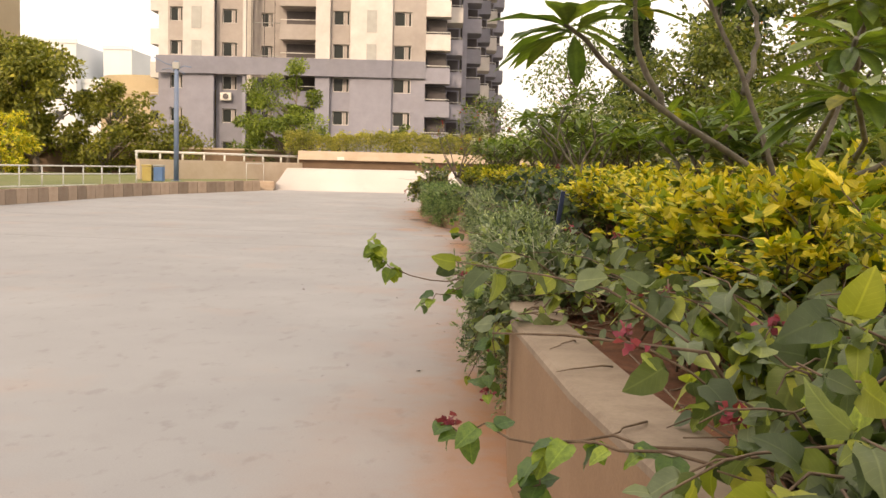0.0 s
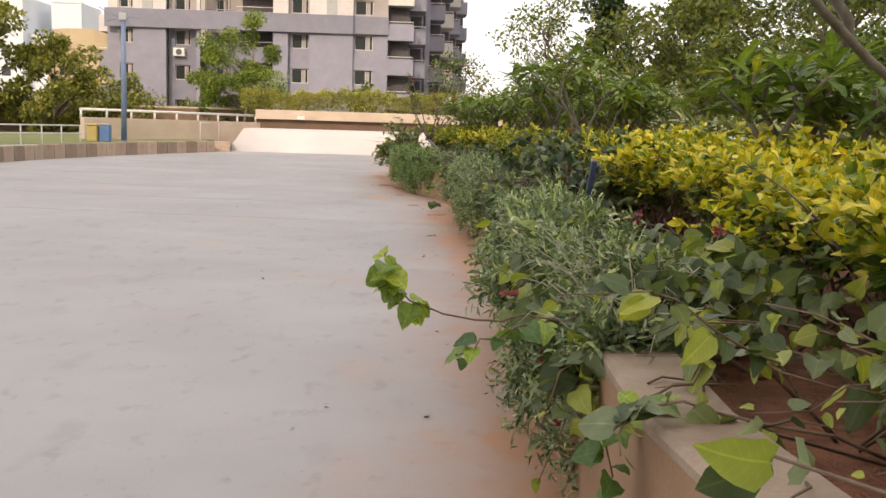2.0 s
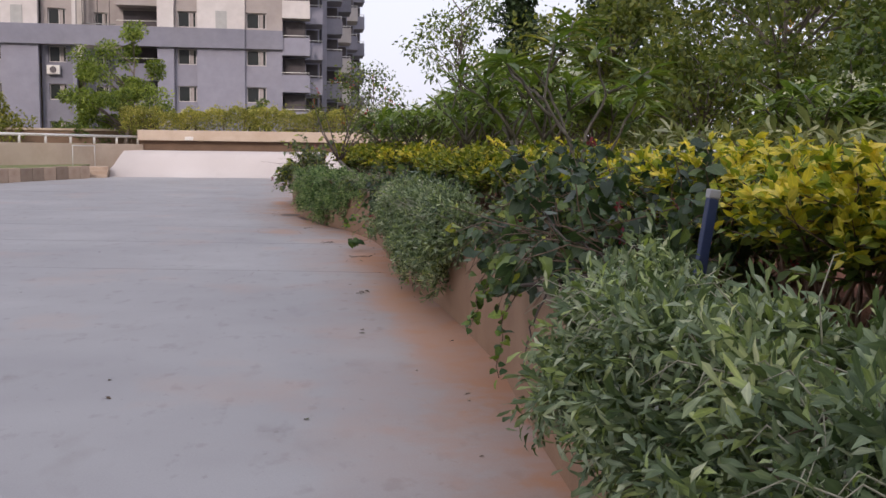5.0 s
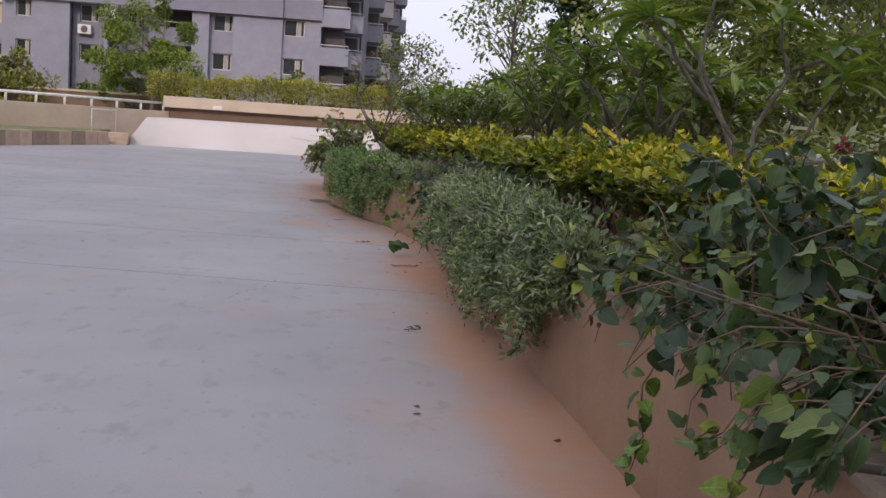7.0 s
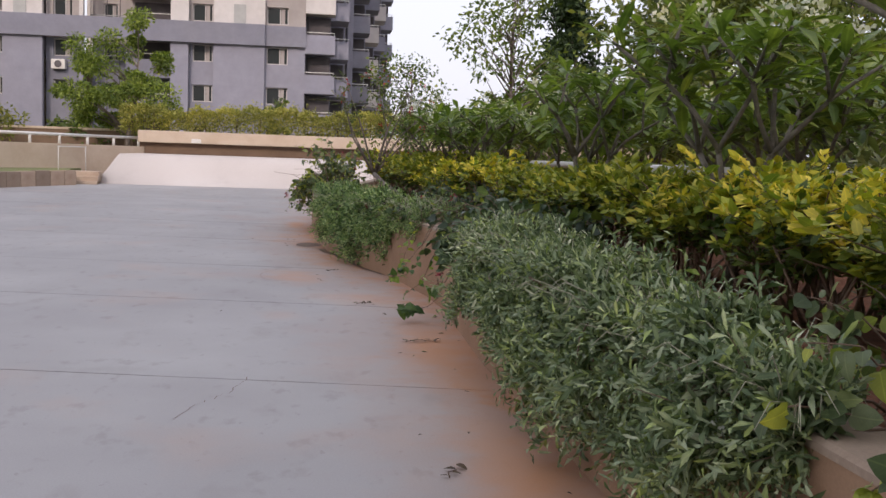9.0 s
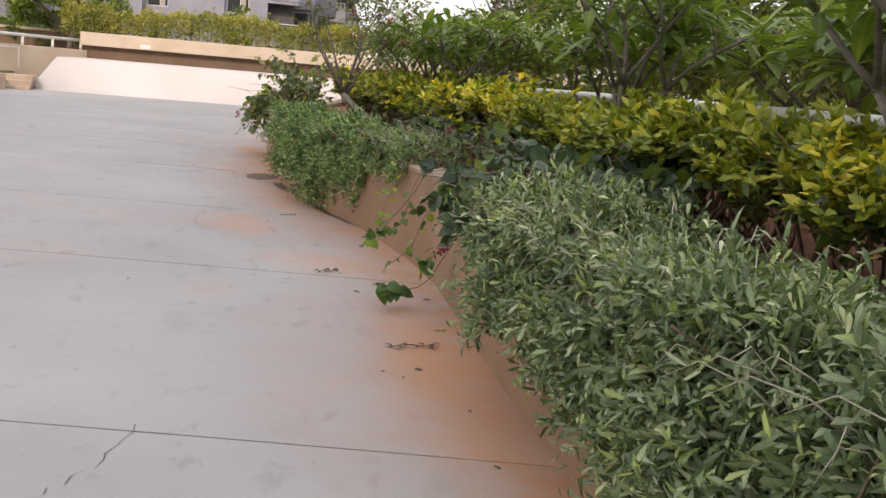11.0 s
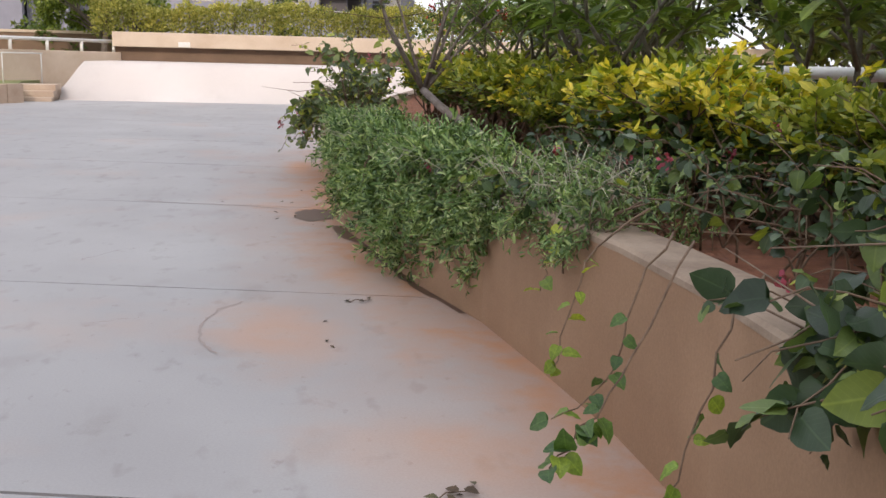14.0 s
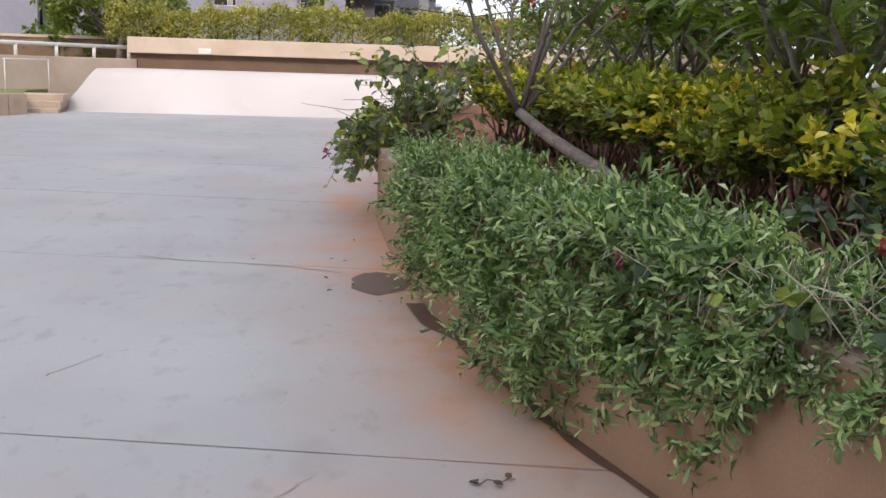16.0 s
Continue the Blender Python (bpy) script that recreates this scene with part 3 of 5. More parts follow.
# ---- far end: ramp, podium, low wall ----
ramp = thing("ramp", (0, 0, 0), "pale smooth concrete ramp rising to the podium", "ramp", kind="structure")
bm = bmesh.new()
prof = [(45.75, 0.285), (45.95, 0.345), (46.2, 0.46), (46.6, 0.78), (47.1, 1.16), (47.45, 1.30), (53.2, 1.32)]
xl = [-8.05, -8.0, -7.86, -7.66, -7.48, -7.42, -7.42]
rows = []
for (y, z), x in zip(prof, xl):
    rows.append([bm.verts.new((x + (9.5 - x) * k / 8, y, z)) for k in range(9)])
for a, c in zip(rows[:-1], rows[1:]):
    for k in range(8):
        bm.faces.new((a[k], a[k + 1], c[k + 1], c[k])).smooth = True
r = bmesh.ops.extrude_face_region(bm, geom=bm.faces[:])
for v in r["geom"]:
    if isinstance(v, bmesh.types.BMVert):
        v.co.z = -0.2
bmesh.ops.recalc_face_normals(bm, faces=bm.faces[:])
part("slope", bm, M_RAMP, ramp)

low = thing("wall_low", (-7.45, 51.1, 1.32), "long low beige plaster wall with a dark recessed base", "wall", kind="structure", rz=1.5)
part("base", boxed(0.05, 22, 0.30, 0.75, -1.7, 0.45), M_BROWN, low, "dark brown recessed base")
part("upper_band", boxed(0.0, 22, 0.0, 0.85, 0.42, 0.875, bevel=0.02), M_BEIGE, low)
part("socket_box", boxed(2.0, 2.36, -0.05, 0.02, 0.44, 0.60, bevel=0.01), M_WHITE, low, "small white plate")

# raised lawn with a block kerb
KERB = [(-15.0, 22.0), (-13.6, 30.5), (-12.3, 36.2), (-10.9, 39.8), (-9.4, 42.5), (-8.2, 44.3)]
kerb = thing("kerb", (0, 0, 0), "sandstone block kerb wall edging the lawn", "kerb", kind="structure")
kp = np.array(KERB)
seg = np.concatenate([[0], np.cumsum(np.linalg.norm(np.diff(kp, axis=0), axis=1))])


def lawn_z(y):
    return 0.50 + 0.0165 * max(-4.0, min(13.5, y - 30.5))


s, rk = 0.0, random.Random(3)
while s < seg[-1] - 0.2:
    ln = min(0.55, seg[-1] - s)
    a = np.array([np.interp(s, seg, kp[:, k]) for k in (0, 1)])
    c = np.array([np.interp(s + ln - 0.02, seg, kp[:, k]) for k in (0, 1)])
    mid = (a + c) / 2
    h = lawn_z(mid[1]) + 0.02
    w = np.linalg.norm(c - a)
    bm = boxed(-w / 2, w / 2, -0.12, 0.12, floor_z(*mid) - 0.1, h + rk.uniform(-0.012, 0.012), bevel=0.015)
    ob = part("block", bm, M_KERB, kerb)
    ob.matrix_basis = pose(mid[0], mid[1], 0, 0, 0, math.degrees(math.atan2(*(c - a)[::-1])))
    s += ln
bm = bmesh.new()
edge = [(-22, -10), (-15.1, 22.0)] + [(x - 0.1, y + 0.06) for x, y in KERB[1:]] + [(-9.0, 47.0), (-9.0, 58)]
prev = None
for x, y in edge:
    row = [bm.verts.new((-140, y, lawn_z(y))), bm.verts.new((x - 14, y, lawn_z(y))), bm.verts.new((x, y, lawn_z(y))), bm.verts.new((x, y, -1.0))]
    if prev:
        for k in range(3):
            bm.faces.new((prev[k], prev[k + 1], row[k + 1], row[k]))
    prev = row
bmesh.ops.recalc_face_normals(bm, faces=bm.faces[:])
tagged(part("lawn", bm, M_LAWN), "dry sunlit lawn on the raised terrace", "lawn", "", "structure")

# steps between kerb and ramp
steps = thing("steps", (-8.35, 44.65, 0.25), "three low stone steps beside the ramp", "steps", kind="structure", rz=6)
for k in range(3):
    part("step", boxed(-0.75, 0.75, k * 0.34, 1.6, -0.3, 0.15 * (k + 1), bevel=0.012), M_STEP, steps)

# terrace wall with white pipe rail
terrace = thing("wall_terrace", (-7.5, 51.4, 0.45), "beige terrace wall under a white rail", "wall", kind="structure")
tdir = math.degrees(math.atan2(43.0 - 51.4, -13.2 + 7.5))
terrace.matrix_basis = pose(-7.5, 51.4, 0.45, 0, 0, tdir)
part("body", boxed(-0.1, 10.2, 0.0, 0.25, -0.6, 1.12, bevel=0.015), M_BEIGE, terrace)


def rail(name, at, rz, length, heights, post_gap, radius, label, post_h, base_z=0.0):
    """A straight rail: round posts and long tubes."""
    ob = thing(name, at, label, "railing", rz=rz)
    n = max(1, round(length / post_gap))
    for k in range(n + 1):
        x = length * k / n
        tube_part("post", [([(x, 0, base_z), (x, 0, post_h)], radius * 0.9)], M_WHITE, ob, 8)
    for z in heights:
        tube_part("bar", [([(-0.05, 0, z), (length + 0.05, 0, z)], radius)], M_WHITE, ob, 8)
    return ob


rail("terrace_rail", (-7.5, 51.52, 1.53), tdir, 10.2, (0.36,), 1.25, 0.055, "white painted pipe rail on the terrace wall", 0.34)
rail("lawn_rail", (-15.4, 25.5, 0.42), 76.0, 14.0, (0.84, 0.56, 0.16), 1.15, 0.026, "thin white metal railing along the lawn edge", 0.86)
rail("step_rail", (-8.95, 45.4, 0.66), 75.0, 1.8, (0.82,), 1.6, 0.016, "white tube handrail beside the steps", 0.82)

# ---- lamp post and bins ----
lamp = thing("street_lamp", (-11.2, 41.9, 0.66), "tall blue painted steel lamp post with wire arms", "lamp post")
tube_part("pole", [([(0, 0, 0), (0, 0, 2.5), (0, 0, 5.0)], [0.11, 0.10, 0.09])], M_BLUE, lamp, 12)
part("base_plate", boxed(-0.2, 0.2, -0.2, 0.2, 0, 0.04, bevel=0.01), M_BLUE, lamp)
for k, (dx, dz) in enumerate(((-0.95, 5.15), (0.62, 4.75), (-0.6, 4.62), (0.35, 4.45))):
    tube_part("arm", [([(0, 0, 4.75 - 0.1 * k), (dx * 0.5, 0, 4.9 - 0.1 * k), (dx, 0, dz)], 0.022)], M_BLUE, lamp, 6)
part("lamp_head", boxed(-0.14, 0.14, -0.13, 0.13, 4.66, 4.95, bevel=0.03), M_LOUVRE, lamp)
for nm, mt, x, y, lb in (("bin", M_YELLOWPL, -12.1, 40.9, "yellow plastic litter bin on the lawn"), ("bin", M_BLUEPL, -11.66, 41.0, "blue plastic litter bin on the lawn")):
    b_ = thing(nm, (x, y, lawn_z(y) - 0.01), lb, "bin", "litter bins")
    part("body", boxed(-0.19, 0.19, -0.19, 0.19, 0.0, 0.60, bevel=0.04), mt, b_)
    part("lid", boxed(-0.21, 0.21, -0.21, 0.21, 0.605, 0.68, bevel=0.03), M_LOUVRE if mt is M_BLUEPL else mt, b_)

# ---- buildings ----
STOREY = 2.54


def window_unit(parent, x, z, w, h, y=0.0, recess=0.22):
    fr = 0.06
    bm = bmesh.new()
    box(bm, x, x + w, y - 0.02, y + 0.06, z, z + fr)
    box(bm, x, x + w, y - 0.02, y + 0.06, z + h - fr, z + h)
    box(bm, x, x + fr, y - 0.02, y + 0.06, z + fr, z + h - fr)
    box(bm, x + w - fr, x + w, y - 0.02, y + 0.06, z + fr, z + h - fr)
    box(bm, x + w * 0.62 - fr / 2, x + w * 0.62 + fr / 2, y - 0.02, y + 0.06, z + fr, z + h - fr)
    win = part("window", bm, M_CREAM, parent)
    part("pane", boxed(x + fr, x + w - fr, y + 0.0, y + 0.03, z + fr, z + h - fr), M_GLASS, win)
    part("curtain", boxed(x + w * 0.66, x + w * 0.84, y - 0.012, y - 0.004, z + fr, z + h - fr), M_TAUPE, win, "pale curtain edge")
    return win


def wall_grid(xs, zs, holes, y0, y1):
    """A wall slab between y0 and y1 made of cells, with the cells of holes left open through it."""
    bm = bmesh.new()
    xs, zs = sorted(set(xs)), sorted(set(zs))
    for a, c in zip(xs[:-1], xs[1:]):
        run = None
        for p, q in zip(zs[:-1], zs[1:]):
            cx, cz = (a + c) / 2, (p + q) / 2
            if any(h[0] < cx < h[1] and h[2] < cz < h[3] for h in holes):
                if run:
                    box(bm, a, c, y0, y1, *run)
                run = None
            else:
                run = (run[0], q) if run else (p, q)
        if run:
            box(bm, a, c, y0, y1, *run)
    return bm


apt = thing("apartment_building", (0, 77.0, -0.2), "grey and cream apartment block with balconies and sliding windows", "building")
TOPZ = 5.4 + STOREY * 8
ROW0 = 0.31  # sill height of the lowest row


def bay(x0, x1, y, low_mat, high_mat, win=None, name="wall", depth=0.4):
    """One vertical strip of facade: lower and upper paint, a window each storey."""
    holes = []
    for k in range(9):
        z = ROW0 + 1.9 + STOREY * (k - 0)
        if win:
            holes.append((win[0], win[1], z, z + 1.08))
    for lo, hi, mt in ((-1.2, 8.42, low_mat), (8.42, TOPZ, high_mat)):
        hs = [h for h in holes if h[2] > lo and h[3] < hi]
        xs = [x0, x1] + ([win[0], win[1]] if win else [])
        zs = [lo, hi] + [v for h in hs for v in h[2:]]
        part(name, wall_grid(xs, zs, hs, y, y + depth), mt, apt)
        for h in hs:
            window_unit(apt, h[0], h[2], h[1] - h[0], h[3] - h[2], y + 0.2)


bay(-22.1, -21.3, 0.5, M_GREYWALL, M_CREAM)
bay(-21.3, -20.1, 0.25, M_GREYWALL, M_TAUPE, (-21.15, -20.2))
bay(-20.1, -17.75, 0.0, M_GREYWALL, M_CREAM)
bay(-17.75, -15.55, 0.9, M_BAND, M_TAUPE, (-17.3, -16.15))
bay(-15.55, -15.3, 0.02, M_GREYWALL, M_CREAM)
bay(-15.3, -10.0, 2.6, M_BAND, M_TAUPE, (-14.6, -13.7))
bay(-10.0, -8.9, 0.0, M_GREYWALL, M_CREAM)
bay(-8.9, -7.35, 0.5, M_GREYWALL, M_TAUPE, (-8.7, -7.45))
bay(-7.35, -4.15, 0.0, M_GREYWALL, M_CREAM)
bay(-4.15, -1.6, 0.35, M_GREYWALL, M_TAUPE, (-4.05, -2.7))
part("band", boxed(-22.1, -4.15, -0.28, -0.01, 8.40, 9.72), M_BAND, apt)
part("band", boxed(-4.15, -1.55, 0.07, 0.34, 8.44, 9.72), M_BAND, apt)
for k in range(3, 9):
    z = ROW0 + 0.7 + STOREY * k
    if z < 8.4:
        continue
    for x in (-19.45, -6.1):
        part("louvre_panel", boxed(x, x + 0.75, -0.05, -0.005, z + 0.65, z + 2.3), M_LOUVRE, apt)
for k in range(8):
    z = ROW0 + 1.4 + STOREY * k
    sl = part("recess_balcony", boxed(-12.9, -10.05, 1.0, 2.55, z - 0.6, z + 0.55), M_BAND if z < 8 else M_TAUPE, apt)
    # solid dark panel, the recess's inner shade put into its colour
    part("opening_shade", boxed(-12.6, -10.1, 2.5, 2.58, z + 0.6, z + 1.75), M_DARK, apt)
    tube_part("rail", [([(-12.85, 1.05, z + 0.9), (-10.1, 1.05, z + 0.9)], 0.03)], M_WHITE, apt, 5)
for k in range(8):
    z = ROW0 + 1.2 + STOREY * k
    for x in (-15.2, -14.2, -13.4):
        tube_part("stair_bar", [([(x, 1.7, z), (x, 1.7, z + STOREY)], 0.03)], M_DARK, apt, 5)
    tube_part("stair_rail", [([(-15.25, 1.7, z + 0.9), (-13.0, 1.7, z + 0.9)], 0.035)], M_LOUVRE, apt, 5)
ac = part("air_conditioner", boxed(-17.35, -16.5, 0.45, 0.88, 6.45, 7.05, bevel=0.03), M_WHITE, apt, "white air conditioner box")
bm = bmesh.new()
bmesh.ops.create_cone(bm, cap_ends=True, segments=20, radius1=0.22, radius2=0.22, depth=0.02, matrix=Matrix.Translation((-16.92, 0.43, 6.75)) @ Matrix.Rotation(radians(90), 4, "X"))
part("fan_grille", bm, M_DARK, ac, "dark round fan grille")


def balcony(x0, x1, y0, y1, z, mt, enclosed=False):
    bm = bmesh.new()
    box(bm, x0, x1, y0, y1, z - 0.22, z)
    box(bm, x0, x1, y0, y0 + 0.12, z, z + 0.98)
    box(bm, x1 - 0.12, x1, y0 + 0.12, y1, z, z + 0.98)
    b_ = part("balcony", bm, mt, apt)
    # no real hole: a dark slab painted as the unlit inside
    part("opening_shade", boxed(x0 + 0.1, x1 - 0.3, y1 - 0.3, y1 - 0.22, z + 0.2, z + 2.2), M_DARK, apt)
    if enclosed:
        part("blind", boxed(x0 + 0.05, x1 - 0.15, y0 + 0.15, y0 + 0.2, z + 0.86, z + 2.45), M_FARWHITE, b_, "white sheet enclosing the balcony")
    tube_part("rail", [([(x0, y0 + 0.05, z + 1.14), (x1 - 0.05, y0 + 0.05, z + 1.14), (x1 - 0.05, y1, z + 1.14)], 0.03)], M_WHITE, b_, 6)


# front corner stack and receding stacks along the side
part("corner_wall", boxed(-1.6, 0.0, 1.75, 2.0, -1.2, TOPZ), M_GREYWALL, apt)
part("left_wall", boxed(-22.1, -21.8, 0.9, 22.0, -1.2, TOPZ), M_GREYWALL, apt)
for k in range(9):
    z = ROW0 + 0.36 + STOREY * k
    balcony(-1.6, 0.3, 0.2, 1.7, z, M_GREYWALL if z < 10 else M_CREAM, k == 5)
    balcony(-22.75, -22.1, 0.6, 3.0, z, M_GREYWALL if z < 8 else M_CREAM)
for i, (x, y) in enumerate(((0.0, 2.0), (1.7, 8.0), (2.7, 14.0), (3.6, 20.0), (4.6, 26.0))):
    part("side_wall", boxed(x - 0.4, x, y, y + 6.0, -1.2, TOPZ), M_GREYWALL if i % 2 else M_BAND, apt)
    part("side_wall", boxed(x - 0.0, x + 1.1, y + 5.7, y + 6.0, -1.2, TOPZ), M_GREYWALL, apt)
    for k in range(9):
        z = ROW0 + 0.36 + STOREY * k
        balcony(x, x + 1.25, y + 1.2, y + 4.4, z, (M_GREYWALL, M_BAND, M_CREAM)[(i + (2 if k > 4 else 0)) % 3])
        part("side_window", boxed(x + 0.0, x + 0.03, y + 4.7, y + 5.5, z + 0.9, z + 2.1), M_GLASS, apt)
part("roof", boxed(-22.1, 4.6, 2.0, 32.0, TOPZ - 0.3, TOPZ), M_CREAM, apt)
part("back_wall", boxed(-22.1, 4.6, 31.7, 32.0, -1.2, TOPZ - 0.3), M_CREAM, apt)

# unseen block added behind the walker so that its shade lies on the plaza
rear = thing("rear_building", (0, -34.0, -0.02), "tall cream block, unseen, added to shade the plaza", "building")
REAR_H = 41.5
part("wall", boxed(-75, -3, -14, 0, 0, REAR_H), M_CREAM, rear)
for k in range(13):
    part("band", boxed(-75, -3, 0.004, 0.3, 2.9 + k * 3.1, 3.3 + k * 3.1), M_BAND, rear)


def far_block(name, x, y, w, d, z0, z1, mt, label, floors=0, round_front=False):
    ob = thing(name, (x, y, z0), label, "building")
    h = z1 - z0
    if round_front:
        bm = bmesh.new()
        bmesh.ops.create_cone(bm, cap_ends=True, segments=32, radius1=w / 2, radius2=w / 2, depth=h, matrix=Matrix.Translation((w / 2, d / 2, h / 2)))
        part("wall", bm, mt, ob)
        return ob
    part("wall", boxed(0, w, 0, d, 0, h), mt, ob)
    part("parapet", boxed(-0.15, w + 0.15, -0.15, 0.15, h - 0.1, h + 0.45), mt, ob)
    for k in range(floors):
        n = max(2, int(w / 3.2))
        for j in range(n):
            wx = (j + 0.3) * w / n
            win = part("window", boxed(wx, wx + min(1.3, w / n * 0.5), -0.03, -0.005, h - 2.4 - k * 3.0, h - 1.1 - k * 3.0), M_GLASS, ob)
    return ob


tw = far_block("tower_block", -50.3, 80.0, 11.5, 12.0, -1.2, 32.0, M_YELLOWWALL, "cream tower block with rounded balconies")
for k in range(10):
    part("balcony", boxed(9.6, 12.0, -1.0, 3.0, 2.0 + k * 2.75, 3.1 + k * 2.75, bevel=0.3), M_YELLOWWALL, tw)
far_block("white_building", -64.0, 150.0, 9.0, 14.0, -1.2, 18.6, M_FARWHITE, "white distant office building", 4)
far_block("white_building", -55.5, 152.0, 4.5, 10.0, -1.2, 13.0, M_FARWHITE, "white distant office building", 2)
far_block("white_building", -53.0, 156.0, 4.4, 10.0, -1.2, 18.5, M_FARWHITE, "white distant office building with a stepped top", 0)
far_block("round_building", -33.0, 95.0, 8.5, 6.0, -1.2, 9.4, M_YELLOWWALL, "ochre building with a rounded end wall", round_front=True)
far_block("ochre_building", -31.5, 92.0, 14.0, 8.0, -1.2, 7.6, M_YELLOWWALL, "low ochre building behind the trees", 2)
sheet_wall = thing("wall_boundary", (-60, 57.0, -1.0), "brown boundary wall behind the lawn", "wall", kind="structure")
part("body", boxed(0, 52.0, 0, 0.3, 0, 3.2), M_BROWN, sheet_wall)
part("cap", boxed(0, 52.0, -0.04, 0.34, 3.204, 3.3), M_BEIGE, sheet_wall)

# ---- plants ----


def trailing_cover(y0, y1, hang, inner, seed, count, mound=0.22, leaf=0.075, thick=0.09, material=None, slim=1.0):
    """Grey-green trailing ground cover that spills over the wall: hang metres down its face, inner metres behind it."""
    rng = np.random.default_rng(seed)
    ym = (y0 + y1) / 2
    ob = thing("trailing_shrub", (wall_x(ym) + 0.3, ym, SOIL_Z), "grey-green trailing shrub spilling over the planter wall", "shrub", "trailing shrubs")
    o = np.array([wall_x(ym) + 0.3, ym, SOIL_Z])

    def surf(u, v, depth):
        """u along the wall, v from the hanging hem (0) over the top to the soil behind (1)."""
        y = y0 + (y1 - y0) * u
        xo = np.interp(y, [p[0] for p in WALL], [p[1] for p in WALL])
        edge = np.clip(np.minimum(u, 1 - u) * 5, 0, 1) ** 0.6
        wob = 0.72 + 0.28 * np.sin(y * 3.1 + seed) * np.sin(y * 1.7 + 2 * seed) + 0.12 * np.sin(y * 9 + seed)
        hh = hang * edge * wob
        th = thick * (1 + 0.3 * np.sin(y * 4 + seed * 3))
        w = inner * (slim + (1 - slim) * np.clip(u * 1.7, 0, 1)) * (0.55 + 0.45 * edge) * (0.9 + 0.15 * np.sin(y * 2.3 + seed))
        m = mound * (slim + (1 - slim) * np.clip(u * 1.7, 0, 1)) * (0.35 + 0.65 * edge) * (0.85 + 0.25 * np.sin(y * 2.9 + seed * 1.3))
        k = np.array([0.0, 0.34, 0.46, 0.66, 1.0])
        xs = np.stack([xo - th * 0.5, xo - th * 1.15, xo - th * 0.4, xo + w * 0.45, xo + w], -1)
        zs = np.stack([WALL_TOP - hh, WALL_TOP - hh * 0.3, WALL_TOP + m * 0.75, WALL_TOP + m, np.full_like(y, SOIL_Z + 0.03)], -1)
        x = np.array([np.interp(vv, k, a) for vv, a in zip(v, xs)])
        z = np.array([np.interp(vv, k, a) for vv, a in zip(v, zs)])
        nx = np.where(v < 0.4, -1.0, np.where(v < 0.55, -0.4, 0.25))
        nz = np.where(v < 0.4, 0.15, 1.0)
        p = np.stack([x, y, z], -1)
        n = unit(np.stack([nx, np.zeros_like(nx), nz], -1))
        return p - n * depth[:, None], n

    # sprays: short shoots that each carry a few leaves
    per = 9
    ns = count // per
    u = rng.random(ns)
    v = np.where(rng.random(ns) < 0.3, np.clip(rng.normal(0.52, 0.09, ns), 0, 1), rng.random(ns) ** 0.9)
    p, n = surf(u, v, rng.random(ns) ** 2 * 0.13 - 0.02)
    lump = np.array([noise.noise(Vector((a[0] * 4.2, a[1] * 4.2, a[2] * 4.2 + seed))) for a in p])
    tuft = np.array([noise.noise(Vector((a[0] * 11, a[1] * 11, a[2] * 11 - seed))) for a in p])
    p = p + n * (lump * 0.23 + tuft * 0.10)[:, None]
    down = np.where((v < 0.42)[:, None], np.array([-0.25, 0, -1.0]), np.array([-0.55, 0, 0.35]))
    d = unit(n * 0.55 + down * 0.7 + rng.normal(size=(ns, 3)) * 0.5)
    ln = rng.uniform(0.09, 0.22, ns) * leaf / 0.085
    k = np.arange(per) / (per - 1)
    base = (p[:, None] + d[:, None] * (k[None, :, None] * ln[:, None, None])).reshape(-1, 3)
    dd = np.repeat(d, per, 0)
    nn = np.repeat(n, per, 0)
    al = unit(dd * 0.55 + rng.normal(size=dd.shape) * 0.62 + nn * 0.25)
    size = leaf * rng.uniform(0.6, 1.2, len(base)) * np.tile(1.05 - 0.35 * k, ns)
    leaves_part("foliage", base - o, al, nn + rng.normal(size=nn.shape) * 0.55, size, SHAPE_NARROW, material or L_GREY, ob)
    runs = []
    for i in range(min(110, ns)):
        a = p[i] - d[i] * 0.25 - n[i] * 0.04
        runs.append((np.array([a, (a + p[i]) / 2 + rng.normal(size=3) * 0.02, p[i], p[i] + d[i] * ln[i]]) - o, [0.005, 0.004, 0.003, 0.0015]))
    tube_part("stem_tangle", runs, M_TWIG, ob, 4, kind="stuff")
    # long bleached grassy shoots on top
    runs = []
    for i in range(int(95 * (y1 - y0))):
        uu = rng.random(1)
        a, n1 = surf(uu, rng.uniform(0.4, 0.85, 1), np.array([0.0]))
        a, dv = a[0], unit(np.array([rng.normal() * 0.5 - 0.2, rng.normal() * 0.7, 0.35]))
        L = rng.uniform(0.10, 0.42)
        runs.append((np.array([a, a + dv * L * 0.4 + (0, 0, 0.05), a + dv * L * 0.75 + (0, 0, 0.04), a + dv * L + (0, 0, -0.05)]) - o, [0.0032, 0.003, 0.0022, 0.001]))
    tube_part("dry_growth", runs, leaf_dry_shoot, ob, 3, "bleached dry shoots", "stuff")
    # tiny pale flower heads
    nf = int(10 * (y1 - y0))
    pf, nf_n = surf(rng.random(nf), rng.uniform(0.2, 0.8, nf), np.full(nf, -0.05))
    base = np.repeat(pf, 10, 0) + rng.normal(size=(nf * 10, 3)) * 0.014
    leaves_part("bloom", base - o, rand_dirs(rng, nf * 10), rand_dirs(rng, nf * 10), 0.018, SHAPE_PETAL, F_PALEHEAD, ob, "small pale woolly flower heads")
    return ob


